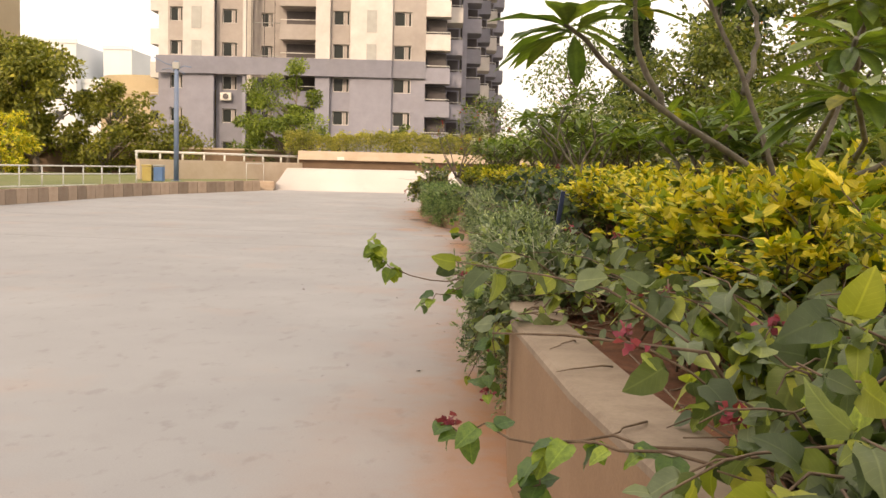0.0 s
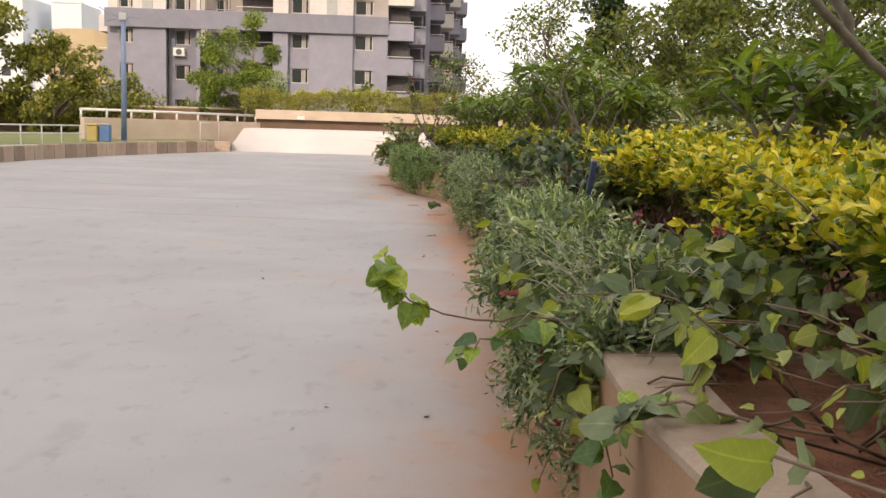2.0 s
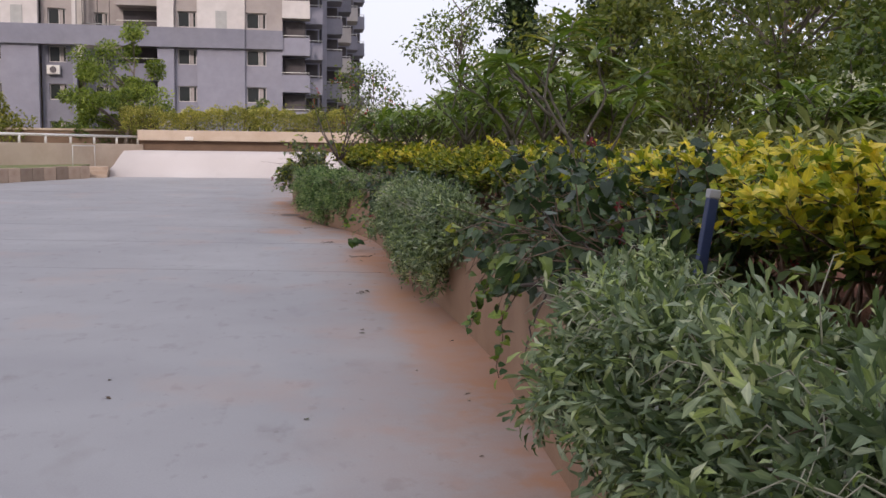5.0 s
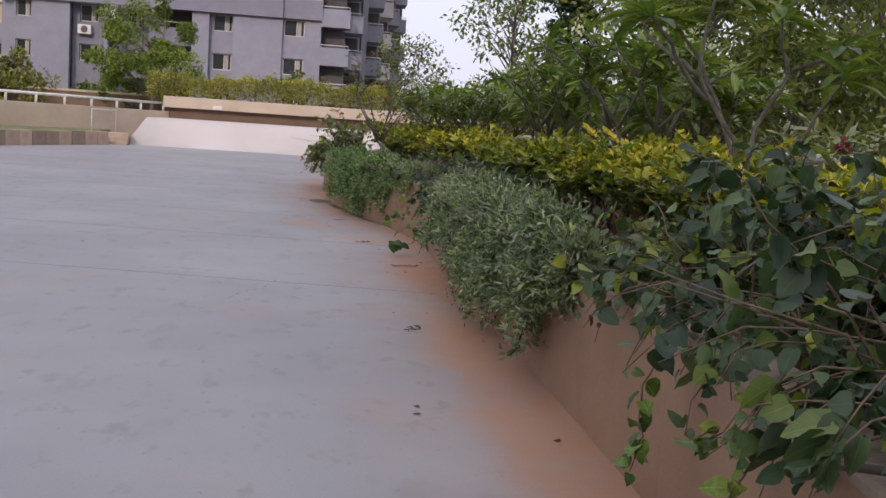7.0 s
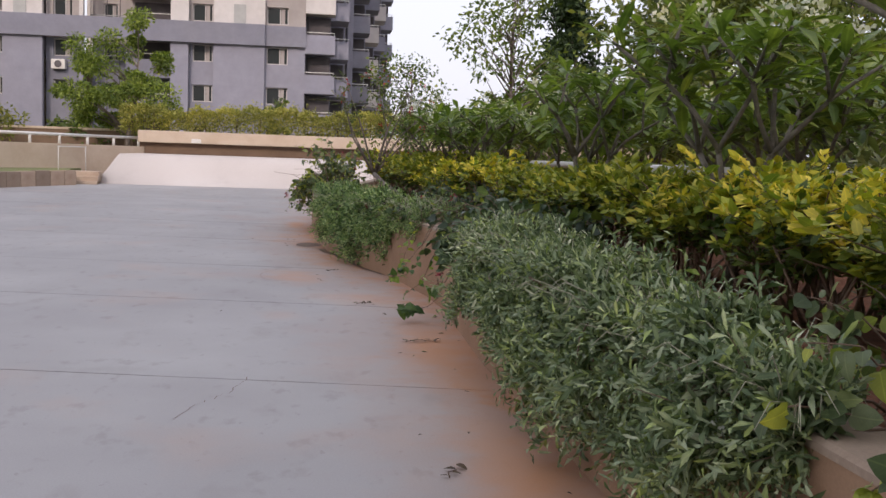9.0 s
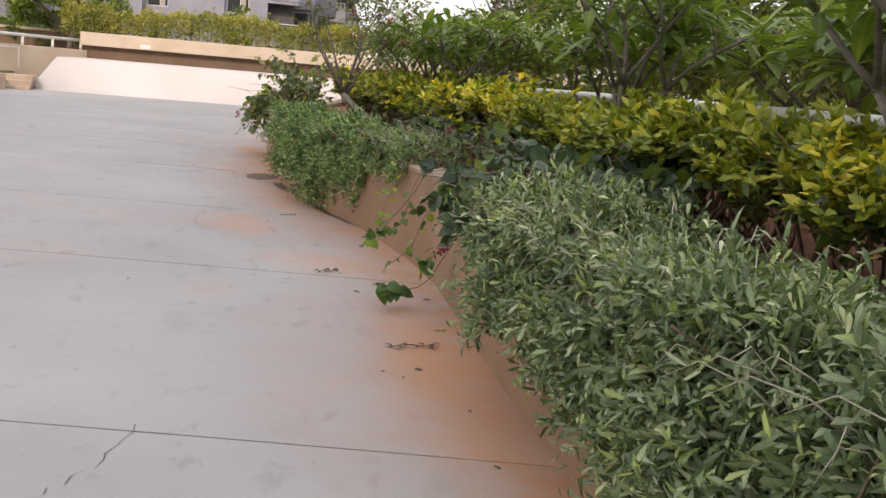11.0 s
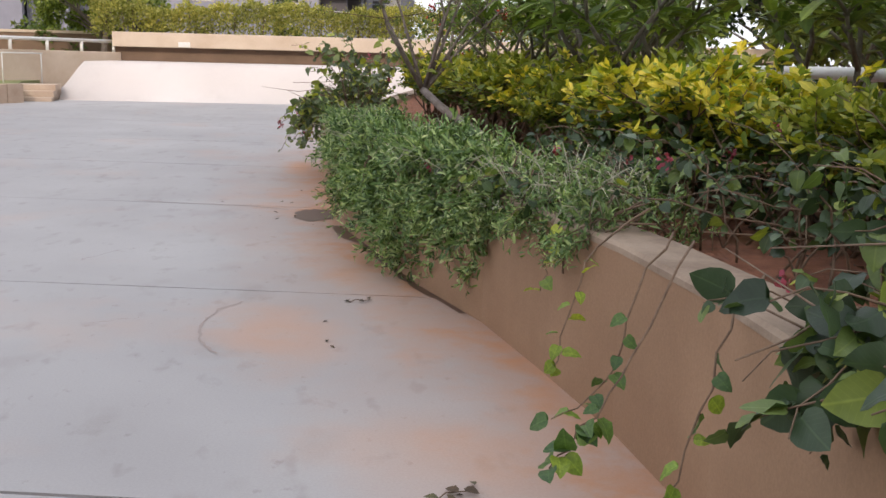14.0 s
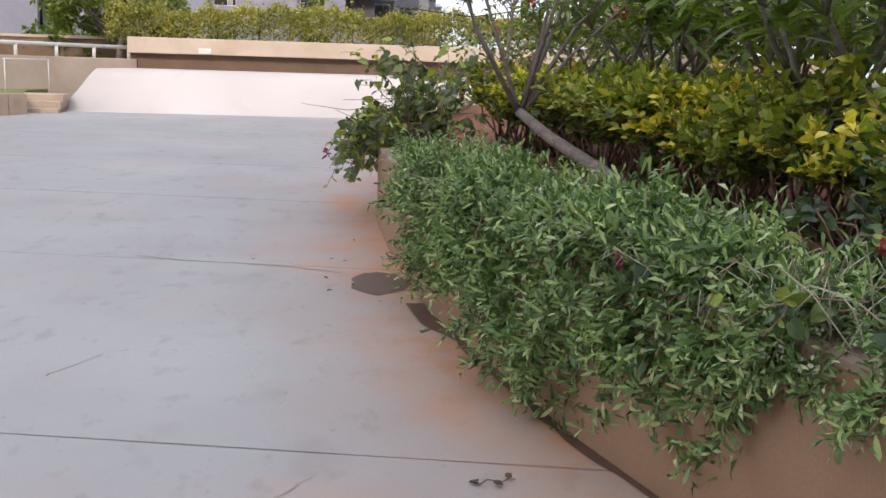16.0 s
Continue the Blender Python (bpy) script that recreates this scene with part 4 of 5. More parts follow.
leaf_dry_shoot = surface("dry_shoot", (0.32, 0.31, 0.22), (0.48, 0.46, 0.34), 20.0, 0.85)
F_PALEHEAD = leaf_mat("pale_flower_head", [(0.0, (0.38, 0.40, 0.34)), (1.0, (0.55, 0.55, 0.50))], 0.7, 0.2)


def hedge_shrub(seed, tip_leaf, label):
    """One golden duranta shrub: bare stems, green leaves below, golden shoots on top."""
    rng = np.random.default_rng(seed)
    ob = thing("hedge_shrub", (0, 0, 0), label, "shrub", "golden hedge")
    runs, tips = [], []
    for i in range(9):
        a = np.array([rng.uniform(-0.12, 0.12), rng.uniform(-0.16, 0.16), -0.02])
        q = np.array([rng.uniform(-0.3, 0.3), rng.uniform(-0.34, 0.34), rng.uniform(0.42, 0.6)])
        m = (a + q) / 2 + rng.normal(size=3) * 0.04
        tube_part("stem", [([a, m, q], [0.013, 0.009, 0.006])], M_TWIG, ob, 5)
        for j in range(10):
            s = m + (q - m) * (0.25 + 0.75 * rng.random())
            t = s + np.array([rng.normal() * 0.15, rng.normal() * 0.15, rng.uniform(0.02, 0.26)])
            if t[2] < 0.34 and rng.random() < 0.75:
                continue
            runs.append(([s, (s + t) / 2 + rng.normal(size=3) * 0.015, t], [0.005, 0.004, 0.002]))
            tips.append((s, t))
    tube_part("twig_tangle", runs, M_TWIG, ob, 4, kind="stuff")
    for top, name, mt in ((False, "foliage", L_GREEN), (True, "tip_foliage", tip_leaf)):
        base, al, up, sz = [], [], [], []
        for s, t in tips:
            d = unit(t - s)
            if top:
                if t[2] < 0.45 + rng.normal() * 0.05:
                    continue
                k = 16
                f = rng.uniform(0.5, 1.12, k)
            else:
                k = 10 if t[2] < 0.52 else 5
                f = rng.uniform(0.0, 0.95, k)
            pos = s + (t - s) * f[:, None]
            out = unit(rng.normal(size=(k, 3)) * (1, 1, 0.35) + d * (0.9 if top else 0.4) + (0, 0, 0.25 if top else -0.1))
            base.append(pos)
            al.append(out)
            up.append(np.tile((0, 0, 1.0), (k, 1)) + rng.normal(size=(k, 3)) * 0.6)
            sz.append(rng.uniform(0.05, 0.10, k))
        leaves_part(name, np.concatenate(base), np.concatenate(al), np.concatenate(up), np.concatenate(sz), SHAPE_HEDGE, mt, ob)
    return ob


def vine_clump(y0, y1, seed, hang=0.35, inner=0.9, height=0.5, shoots=60, leaf=0.095, over=0.38, back=0.32, name_label="broad-leaved scrambling vine over the planter wall", reach=0.3, material=None):
    """Broad-leaved scrambler: arching woody shoots with heart-shaped leaves and a few maroon flowers."""
    rng = np.random.default_rng(seed)
    ym = (y0 + y1) / 2
    o = np.array([wall_x(ym) + 0.45, ym, SOIL_Z])
    ob = thing("climbing_shrub", tuple(o), name_label, "shrub", "scrambling vines")
    runs, base, al, up, sz, fb = [], [], [], [], [], []
    for i in range(shoots):
        y = rng.uniform(y0, y1)
        xo = wall_x(y)
        a = np.array([xo + rng.uniform(back, max(back + 0.02, inner)), y, SOIL_Z])
        kind = rng.random()
        if kind < over:  # over the edge
            b1 = np.array([xo - rng.uniform(0.0, 0.12), y + rng.normal() * 0.12, WALL_TOP + rng.uniform(0.05, height * 0.6)])
            e = np.array([xo - rng.uniform(0.06, reach), y + rng.normal() * 0.25, WALL_TOP - rng.uniform(-0.15, hang)])
        else:
            b1 = a + np.array([rng.normal() * 0.2, rng.normal() * 0.2, rng.uniform(0.2, height)])
            e = b1 + np.array([rng.normal() * 0.25 - 0.05, rng.normal() * 0.3, rng.uniform(-0.12, 0.22)])
        t = np.linspace(0, 1, 9)[:, None]
        path = (1 - t) ** 2 * a + 2 * t * (1 - t) * (b1 + (0, 0, 0.12)) + t ** 2 * e + rng.normal(size=(9, 3)) * 0.012
        runs.append((path - o, np.linspace(0.006, 0.002, 9)))
        n = rng.integers(14, 21)
        f = np.sort(rng.uniform(0.22, 1.0, n))
        pos = np.stack([np.interp(f, t[:, 0], path[:, k]) for k in range(3)], -1)
        out = unit(rng.normal(size=(n, 3)) * (1, 1, 0.6) + (-0.3, -0.2, -0.45))
        base.append(pos + out * 0.025)
        al.append(out)
        up.append(np.tile((-0.2, -0.3, 0.9), (n, 1)) + rng.normal(size=(n, 3)) * 0.8)
        sz.append(leaf * rng.uniform(0.4, 1.3, n) * np.where(f > 0.9, 0.6, 1.0))
        if rng.random() < 0.45:  # bare dry runner
            w = a + (b1 - a) * rng.uniform(0.3, 0.9)
            z = w + np.array([rng.normal() * 0.3, rng.normal() * 0.35, rng.uniform(-0.05, 0.2)])
            runs.append((np.array([a, w, (w + z) / 2 + rng.normal(size=3) * 0.04, z]) - o, [0.006, 0.005, 0.0035, 0.002]))
        if rng.random() < 0.10:
            fb.append(path[-1] + (0, 0, 0.01))
    tube_part("stem_tangle", runs, M_TWIG, ob, 5, kind="stuff")
    leaves_part("foliage", np.concatenate(base) - o, np.concatenate(al), np.concatenate(up), np.concatenate(sz), SHAPE_HEART, material or L_VINE, ob)
    if fb:
        q = np.repeat(np.array(fb), 16, 0) + rng.normal(size=(len(fb) * 16, 3)) * 0.013
        leaves_part("blossom", q - o, rand_dirs(rng, len(q)), rand_dirs(rng, len(q)), 0.03, SHAPE_PETAL, F_MAROON, ob, "wilted maroon flower heads")
    return ob


HEART_ONE = leaf_mesh("leaf", [(0, 0, 0)], [(1, 0, 0)], [(0, 0, 1)], 1.0, SHAPE_HEART)
HEART_ONE.materials.append(leaf_mat("sprig_leaf", [(0.0, (0.05, 0.11, 0.035)), (0.5, (0.10, 0.18, 0.045)), (0.8, (0.20, 0.31, 0.05)), (1.0, (0.30, 0.40, 0.06))], 0.42, 0.3, True, veins=0.6))
HEART_FRESH = HEART_ONE.copy()
HEART_FRESH.materials[0] = leaf_mat("fresh_sprig_leaf", [(0.0, (0.14, 0.22, 0.03)), (0.5, (0.27, 0.37, 0.04)), (1.0, (0.40, 0.46, 0.06))], 0.42, 0.35, True, veins=0.6)
STRAP_ONE = leaf_mesh("leaf", [(0, 0, 0)], [(1, 0, 0)], [(0, 0, 1)], 1.0, SHAPE_STRAP)
STRAP_ONE.materials.append(L_PLUM_ONE)


def single_leaf(me, parent, base, along, up, size):
    a = Vector(along).normalized()
    s = Vector(up).cross(a).normalized()
    n = a.cross(s)
    ob = new("leaf", me)
    ob.parent = parent
    m = Matrix((a, s, n)).transposed().to_4x4()
    ob.matrix_basis = Matrix.Translation(base) @ m @ Matrix.Scale(size, 4)


def vine_sprig(points, seed, leaf=0.1, n=14, flower=False, start=0.35, fresh=False):
    """One loose shoot with leaves that can be told apart."""
    rng = np.random.default_rng(seed)
    p = np.array(points, float)
    o = p[0]
    ob = thing("vine_shoot", tuple(o), "loose leafy vine shoot reaching over the wall", "vine shoot", "vine shoots")
    s = np.linspace(0, 1, len(p))
    f = np.linspace(0, 1, 12)
    path = np.stack([np.interp(f, s, p[:, k]) for k in range(3)], -1)
    for _ in range(3):
        path[1:-1] = (path[:-2] + 2 * path[1:-1] + path[2:]) / 4
    path += rng.normal(size=(12, 3)) * 0.012
    tube_part("stem", [(path - o, np.linspace(0.005, 0.0022, 12))], M_TWIG, ob, 6)
    for q in np.linspace(start, 1, n):
        b = np.array([np.interp(q, f, path[:, k]) for k in range(3)])
        d = unit(rng.normal(size=3) * (1, 1, 0.5) + (-0.2, -0.3, -0.35))
        single_leaf(HEART_FRESH if fresh else HEART_ONE, ob, b - o + d * 0.015, d, (rng.normal() * 0.5 - 0.2, rng.normal() * 0.5 - 0.4, 1.0), leaf * rng.uniform(0.6, 1.2))
    if flower:
        c = path[-1]
        q = c + rng.normal(size=(22, 3)) * 0.014
        leaves_part("flower", q - o, rand_dirs(rng, 22), rand_dirs(rng, 22), 0.028, SHAPE_PETAL, F_MAROON, ob, "maroon flower head")
    return ob


def frangipani(at, seed, height=2.0, spread=1.0, leaf=0.3, label="frangipani tree with forked grey branches and long leaves", single=False, flowers=True, lean=(0, 0), trunk_r=0.045, many=19):
    rng = np.random.default_rng(seed)
    ob = thing("frangipani_tree", at, label, "tree", "frangipani trees")
    runs, tips = [], []

    def grow(p, d, L, r, depth):
        q = p + d * L
        m = (p + q) / 2 + rng.normal(size=3) * 0.03 * L
        runs.append(([p - d * 0.02, m, q], [r, r * 0.88, r * 0.78]))
        if depth <= 1:
            tips.append((q, d))
        if depth == 0:
            return
        n = 4 if depth == 3 else (3 if rng.random() < 0.5 else 2)
        a0 = rng.random() * 6.28
        for k in range(n):
            a = a0 + k * 6.28 / n + rng.normal() * 0.3
            side = np.array([math.cos(a), math.sin(a), 0.0])
            nd = unit(d * 0.75 + side * (0.45 if depth == 3 else 0.6) * spread + (0, 0, 0.25))
            grow(q, nd, (height * 0.27 if depth == 3 else L * rng.uniform(0.62, 0.85)), r * 0.76, depth - 1)

    grow(np.array([0, 0, -0.03]), unit(np.array([lean[0], lean[1], 1.0])), height * 0.12, trunk_r, 3)
    tube_part("trunk", runs[:1], M_MIDBARK, ob, 10)
    for r_ in runs[1:]:
        tube_part("branch", [r_], M_MIDBARK, ob, 7)
    B, A, U, S, fl = [], [], [], [], []
    for q, d in tips:
        k = rng.integers(many - 4, many + 4)
        for j in range(k):
            a = j * 2.4 + rng.normal() * 0.3
            e = rng.uniform(-0.55, 0.75)
            out = unit(np.array([math.cos(a) * math.cos(e), math.sin(a) * math.cos(e), math.sin(e)]) + d * 0.35)
            b = q - d * 0.22 * rng.random() ** 2 + out * 0.02
            L = leaf * rng.uniform(0.65, 1.15)
            if single:
                single_leaf(STRAP_ONE, ob, b, out, (0, 0, 1), L)
            else:
                B.append(b); A.append(out); U.append((0, 0, 1.0)); S.append(L)
        if flowers and rng.random() < 0.3:
            fl.append(q + d * 0.14 + (0, 0, 0.05))
    if B:
        leaves_part("foliage", np.array(B), np.array(A), np.array(U), np.array(S), SHAPE_STRAP, L_PLUM, ob)
    if fl:
        q = np.repeat(np.array(fl), 22, 0) + rng.normal(size=(len(fl) * 22, 3)) * 0.045
        leaves_part("blossom", q, unit(rng.normal(size=(len(q), 3)) + (0, 0, 0.4)), rand_dirs(rng, len(q)), 0.05, SHAPE_PETAL, F_WHITE, ob, "cluster of white frangipani flowers")
    return ob


def tree(name, at, seed, height, radius, mat_leaf, n_leaves, leaf=0.22, trunk_h=0.35, trunk_r=0.16, clumps=40, shape="round", label="", bark=None, group="", flower=None, airy=1.0):
    """Tapered trunk with limbs and a crown of leaf clumps with gaps."""
    rng = np.random.default_rng(seed)
    ob = thing(name, at, label, "tree", group)
    th = height * trunk_h
    top = np.array([rng.normal() * 0.1 * radius, rng.normal() * 0.1 * radius, height * 0.9])
    tube_part("trunk", [([(0, 0, -0.1), (rng.normal() * 0.05, rng.normal() * 0.05, th * 0.5), (top[0] * 0.4, top[1] * 0.4, th), tuple(top * (1, 1, 0.78)), tuple(top)], [trunk_r, trunk_r * 0.85, trunk_r * 0.7, trunk_r * 0.3, trunk_r * 0.08])], bark or M_BARK, ob, 8)
    cs, rs, runs = [], [], []
    for k in range(clumps):
        f = rng.random()
        z = th * 0.75 + (height - th * 0.75) * f
        if shape == "round":
            rr = radius * math.sqrt(max(0.05, 1 - (2 * f - 0.85) ** 2 / 1.4))
        elif shape == "cone":
            rr = radius * (1.02 - f)
        else:
            rr = radius * (0.75 + 0.25 * math.sin(f * 9))
        a = rng.random() * 6.28
        d = rr * math.sqrt(rng.random()) * 0.95
        c = np.array([math.cos(a) * d, math.sin(a) * d, z]) + rng.normal(size=3) * 0.08 * radius
        cs.append(c)
        rs.append(radius * rng.uniform(0.14, 0.32))
        s = np.array([0, 0, max(th * 0.6, z - d * 0.8)]) + np.array([top[0], top[1], 0]) * (z / height)
        runs.append(([s, (s + c) / 2 + (0, 0, 0.1 * d), c], [trunk_r * 0.32, trunk_r * 0.2, trunk_r * 0.06]))
    tube_part("branchwork", runs, bark or M_BARK, ob, 5, kind="stuff")
    pick = rng.integers(0, clumps, n_leaves)
    c, r = np.array(cs)[pick], np.array(rs)[pick]
    dirs = rand_dirs(rng, n_leaves)
    pos = c + dirs * (r * (rng.random(n_leaves) ** 0.45) * airy)[:, None] * (1, 1, 0.72)
    al = unit(dirs + rng.normal(size=dirs.shape) * 0.7 + (0, 0, -0.25))
    crown = leaves_part("crown", pos, al, unit(rng.normal(size=dirs.shape) * 0.7 + (0, 0, 1.0)), leaf * rng.uniform(0.55, 1.25, n_leaves), SHAPE_KITE, mat_leaf, ob)
    if flower:
        k = flower[1]
        q = c[:k] + dirs[:k] * r[:k][:, None]
        q = np.repeat(q, 10, 0) + rng.normal(size=(k * 10, 3)) * leaf * 0.8
        leaves_part("blossom", q, rand_dirs(rng, k * 10), rand_dirs(rng, k * 10), leaf * 0.6, SHAPE_PETAL, flower[0], ob, flower[2])
    return ob


# trailing cover, stretch by stretch
trailing_cover(5.55, 7.6, 0.66, 0.48, 21, 12000, mound=0.13, leaf=0.078)
trailing_cover(7.4, 9.9, 0.36, 0.52, 22, 23000, mound=0.14, leaf=0.098)
trailing_cover(14.3, 17.7, 0.60, 0.46, 23, 25000, mound=0.10, leaf=0.094, slim=0.4)
trailing_cover(16.2, 19.9, 0.57, 0.58, 24, 29000, mound=0.10, leaf=0.086)
trailing_cover(22.9, 24.3, 0.16, 1.0, 27, 6500, mound=0.12, leaf=0.06, thick=0.03, material=L_GREYDEEP)
trailing_cover(24.15, 26.9, 0.86, 0.62, 25, 25000, mound=0.07, leaf=0.088, thick=0.05, material=L_GREYDEEP)
trailing_cover(26.4, 28.5, 0.60, 0.5, 26, 16000, mound=0.05, leaf=0.075, thick=0.025, material=L_GREYDEEP)

# broad-leaved scramblers
vine_clump(0.9, 2.6, 31, 0.0, 1.7, 0.56, 165, 0.095, 0.02, 0.30, material=L_VINE_FRESH)
vine_clump(2.5, 5.2, 32, 0.1, 1.3, 0.34, 100, 0.088, 0.03, 0.60, material=L_VINE_FRESH)
vine_clump(5.6, 7.3, 37, 0.4, 0.75, 0.26, 75, 0.10, 0.36, 0.3, material=L_VINE_FRESH)
vine_clump(10.9, 13.6, 33, 0.2, 1.15, 0.74, 195, 0.084, 0.15)
vine_clump(13.3, 14.9, 38, 0.1, 0.9, 0.30, 40, 0.07, 0.1, material=L_VINE_FRESH)
vine_clump(1.2, 2.5, 39, 0.0, 1.3, 0.42, 110, 0.085, 0.0, 0.40, material=L_VINE_FRESH)
vine_clump(19.7, 21.4, 34, 0.22, 1.0, 0.42, 85, 0.105, 0.22)
vine_clump(22.2, 25.2, 35, 0.1, 1.6, 0.40, 120, 0.06, 0.06, 0.5)
vine_clump(30.7, 32.2, 36, 0.40, 0.55, 1.05, 120, 0.088, 0.62, 0.28, "broad-leaved bush hanging over the end of the wall", 0.52, L_VINE_FRESH)
vine_sprig([(0.55, 5.8, 0.9), (0.15, 5.6, 0.90), (-0.15, 5.45, 0.92), (-0.32, 5.35, 1.0), (-0.36, 5.3, 1.14)], 41, 0.08, 22, False, 0.66, True)
vine_sprig([(0.55, 5.9, 0.9), (0.15, 5.7, 0.85), (-0.1, 5.6, 0.78)], 47, 0.09, 12)
vine_sprig([(0.95, 1.9, 0.84), (0.5, 2.1, 0.94), (0.25, 2.25, 0.94), (0.2, 2.25, 0.78)], 42, 0.075, 16)
vine_sprig([(0.95, 2.1, 0.84), (0.5, 2.2, 0.95), (0.2, 2.4, 0.87), (0.02, 2.48, 0.886)], 48, 0.065, 7, True, 0.75)
vine_sprig([(1.15, 2.1, 0.75), (1.0, 2.0, 1.0), (0.82, 1.92, 1.14)], 51, 0.115, 12, False, 0.5, True)
vine_sprig([(1.1, 3.9, 0.75), (1.05, 3.8, 0.9), (1.0, 3.7, 1.0)], 50, 0.11, 14, fresh=True)
vine_sprig([(0.7, 21.9, 0.95), (0.45, 21.7, 0.62), (0.30, 21.55, 0.42), (0.12, 21.5, 0.34)], 43, 0.07, 14, False, 0.6)
vine_sprig([(0.75, 22.6, 0.95), (0.48, 22.5, 0.78), (0.40, 22.4, 0.5), (0.34, 22.3, 0.36)], 44, 0.06, 10, fresh=True)
vine_sprig([(0.75, 22.2, 0.92), (0.56, 22.1, 0.8), (0.50, 22.0, 0.5), (0.40, 22.05, 0.3), (0.25, 22.0, 0.28)], 143, 0.07, 10)
vine_sprig([(0.78, 21.5, 0.92), (0.6, 21.4, 0.75), (0.52, 21.3, 0.4), (0.3, 21.2, 0.22)], 144, 0.07, 11)
vine_sprig([(0.7, 23.2, 0.92), (0.46, 23.1, 0.75), (0.42, 23.0, 0.5)], 145, 0.07, 6, fresh=True)
vine_sprig([(0.95, 20.5, 0.75), (0.68, 20.5, 0.72), (0.60, 20.72, 0.42), (0.58, 20.9, 0.16), (0.40, 20.85, 0.12), (0.22, 20.8, 0.15)], 146, 0.105, 11, False, 0.86)
vine_sprig([(0.60, 20.72, 0.42), (0.56, 20.9, 0.36), (0.50, 21.0, 0.30)], 147, 0.12, 6, False, 0.8)
vine_sprig([(0.8, 12.6, 0.95), (0.62, 12.4, 0.6), (0.55, 12.2, 0.4)], 45, 0.07, 16)
vine_sprig([(0.8, 11.6, 0.95), (0.6, 11.5, 0.6), (0.55, 11.4, 0.25)], 49, 0.065, 22)
vine_sprig([(0.55, 4.9, 0.9), (0.28, 4.8, 0.8), (0.24, 4.75, 0.45)], 46, 0.09, 16, True)

# old woody stems lying over the wall where the bed is open
woody = thing("woody_vine", (1.5, 10.5, 0.72), "thick dark twisting woody vine stem lying over the wall", "vine")
rw2 = np.random.default_rng(77)
for pts, r0 in (([(1.6, 10.3, 0.72), (1.3, 10.62, 0.86), (1.05, 10.75, 0.93), (0.86, 10.85, 0.90), (0.70, 10.95, 0.84), (0.58, 11.1, 0.80)], 0.022),
                ([(1.5, 10.9, 0.72), (1.2, 10.72, 0.82), (0.95, 10.62, 0.835), (0.8, 10.45, 0.825), (0.74, 10.2, 0.82), (0.82, 10.0, 0.815)], 0.010),
                ([(1.05, 10.75, 0.93), (0.92, 10.95, 1.02), (0.80, 11.15, 1.1), (0.74, 11.2, 1.2)], 0.009),
                ([(0.86, 10.85, 0.90), (0.66, 10.8, 0.80), (0.58, 10.75, 0.66), (0.55, 10.7, 0.5)], 0.007),
                ([(1.3, 10.62, 0.86), (1.25, 10.9, 0.98), (1.1, 11.2, 1.08)], 0.011)):
    q_ = np.array(pts)
    f_ = np.linspace(0, 1, 14)
    pa = np.stack([np.interp(f_, np.linspace(0, 1, len(q_)), q_[:, k]) for k in range(3)], -1)
    pa[1:-1] = (pa[:-2] + 2 * pa[1:-1] + pa[2:]) / 4
    pa += rw2.normal(size=pa.shape) * 0.008
    tube_part("branch", [(pa - (1.5, 10.5, 0.72), np.linspace(r0, r0 * 0.45, 14))], M_OLDVINE, woody, 7)

# golden hedge
protos = [hedge_shrub(51 + k, L_YELLOW, "golden-leaved hedge shrub on bare woody stems") for k in range(4)]
protos += [hedge_shrub(55 + k, L_LIME, "green and lime-leaved hedge shrub on bare woody stems") for k in range(4)]
rh = random.Random(7)
spots = []
y = 1.6
while y < 33.5:
    x = max(1.55, wall_x(y) + 1.25) + rh.uniform(-0.12, 0.12)
    if y > 25:
        x = 1.55 - 0.09 * (y - 25) + rh.uniform(-0.1, 0.1)
    spots.append((x, y))
    if rh.random() < 0.8:
        spots.append((x + 0.55 + rh.uniform(-0.08, 0.08), y + rh.uniform(-0.15, 0.15)))
    y += 0.5 + rh.uniform(-0.06, 0.06)
used = set()
for k, (x, y) in enumerate(spots):
    m = pose(x, y, SOIL_Z, 0, 0, rh.uniform(0, 360)) @ Matrix.Scale(rh.uniform(0.85, 1.18), 4)
    gold = rh.random() < (0.92 if y < 15 else 0.45 if y < 19 else 0.15)
    c = rh.randrange(4) + (0 if gold else 4)
    if c in used:
        copy_thing(protos[c], m).matrix_basis = m
    else:
        protos[c].matrix_basis = m
        used.add(c)

# frangipani


def shaped_frangipani(at, limbs, seed, leaf, label, thick=0.03, many=15):
    """A frangipani whose few long limbs are laid out one by one; every leaf is a part."""
    rng = np.random.default_rng(seed)
    ob = thing("frangipani_tree", at, label, "tree", "frangipani trees")
    o = np.array(at)
    for k, pts in enumerate(limbs):
        p = np.array(pts) - o
        f = np.linspace(0, 1, 10)
        s_ = np.linspace(0, 1, len(p))
        path = np.stack([np.interp(f, s_, p[:, j]) for j in range(3)], -1) + rng.normal(size=(10, 3)) * 0.008
        limb = tube_part("trunk" if k == 0 else "branch", [(path, np.linspace(thick if k == 0 else thick * 0.8, thick * 0.42, 10))], M_MIDBARK, ob, 8)
        d = unit(path[-1] - path[-3])
        for j in range(many):
            a = j * 2.4 + rng.normal() * 0.3
            e = rng.uniform(-0.5, 0.5)
            out = unit(np.array([math.cos(a) * math.cos(e), math.sin(a) * math.cos(e), math.sin(e)]) + d * 0.3)
            single_leaf(STRAP_ONE, limb, path[-1] - d * 0.12 * rng.random() + out * 0.015, out, (0, 0, 1), leaf * rng.uniform(0.65, 1.15))


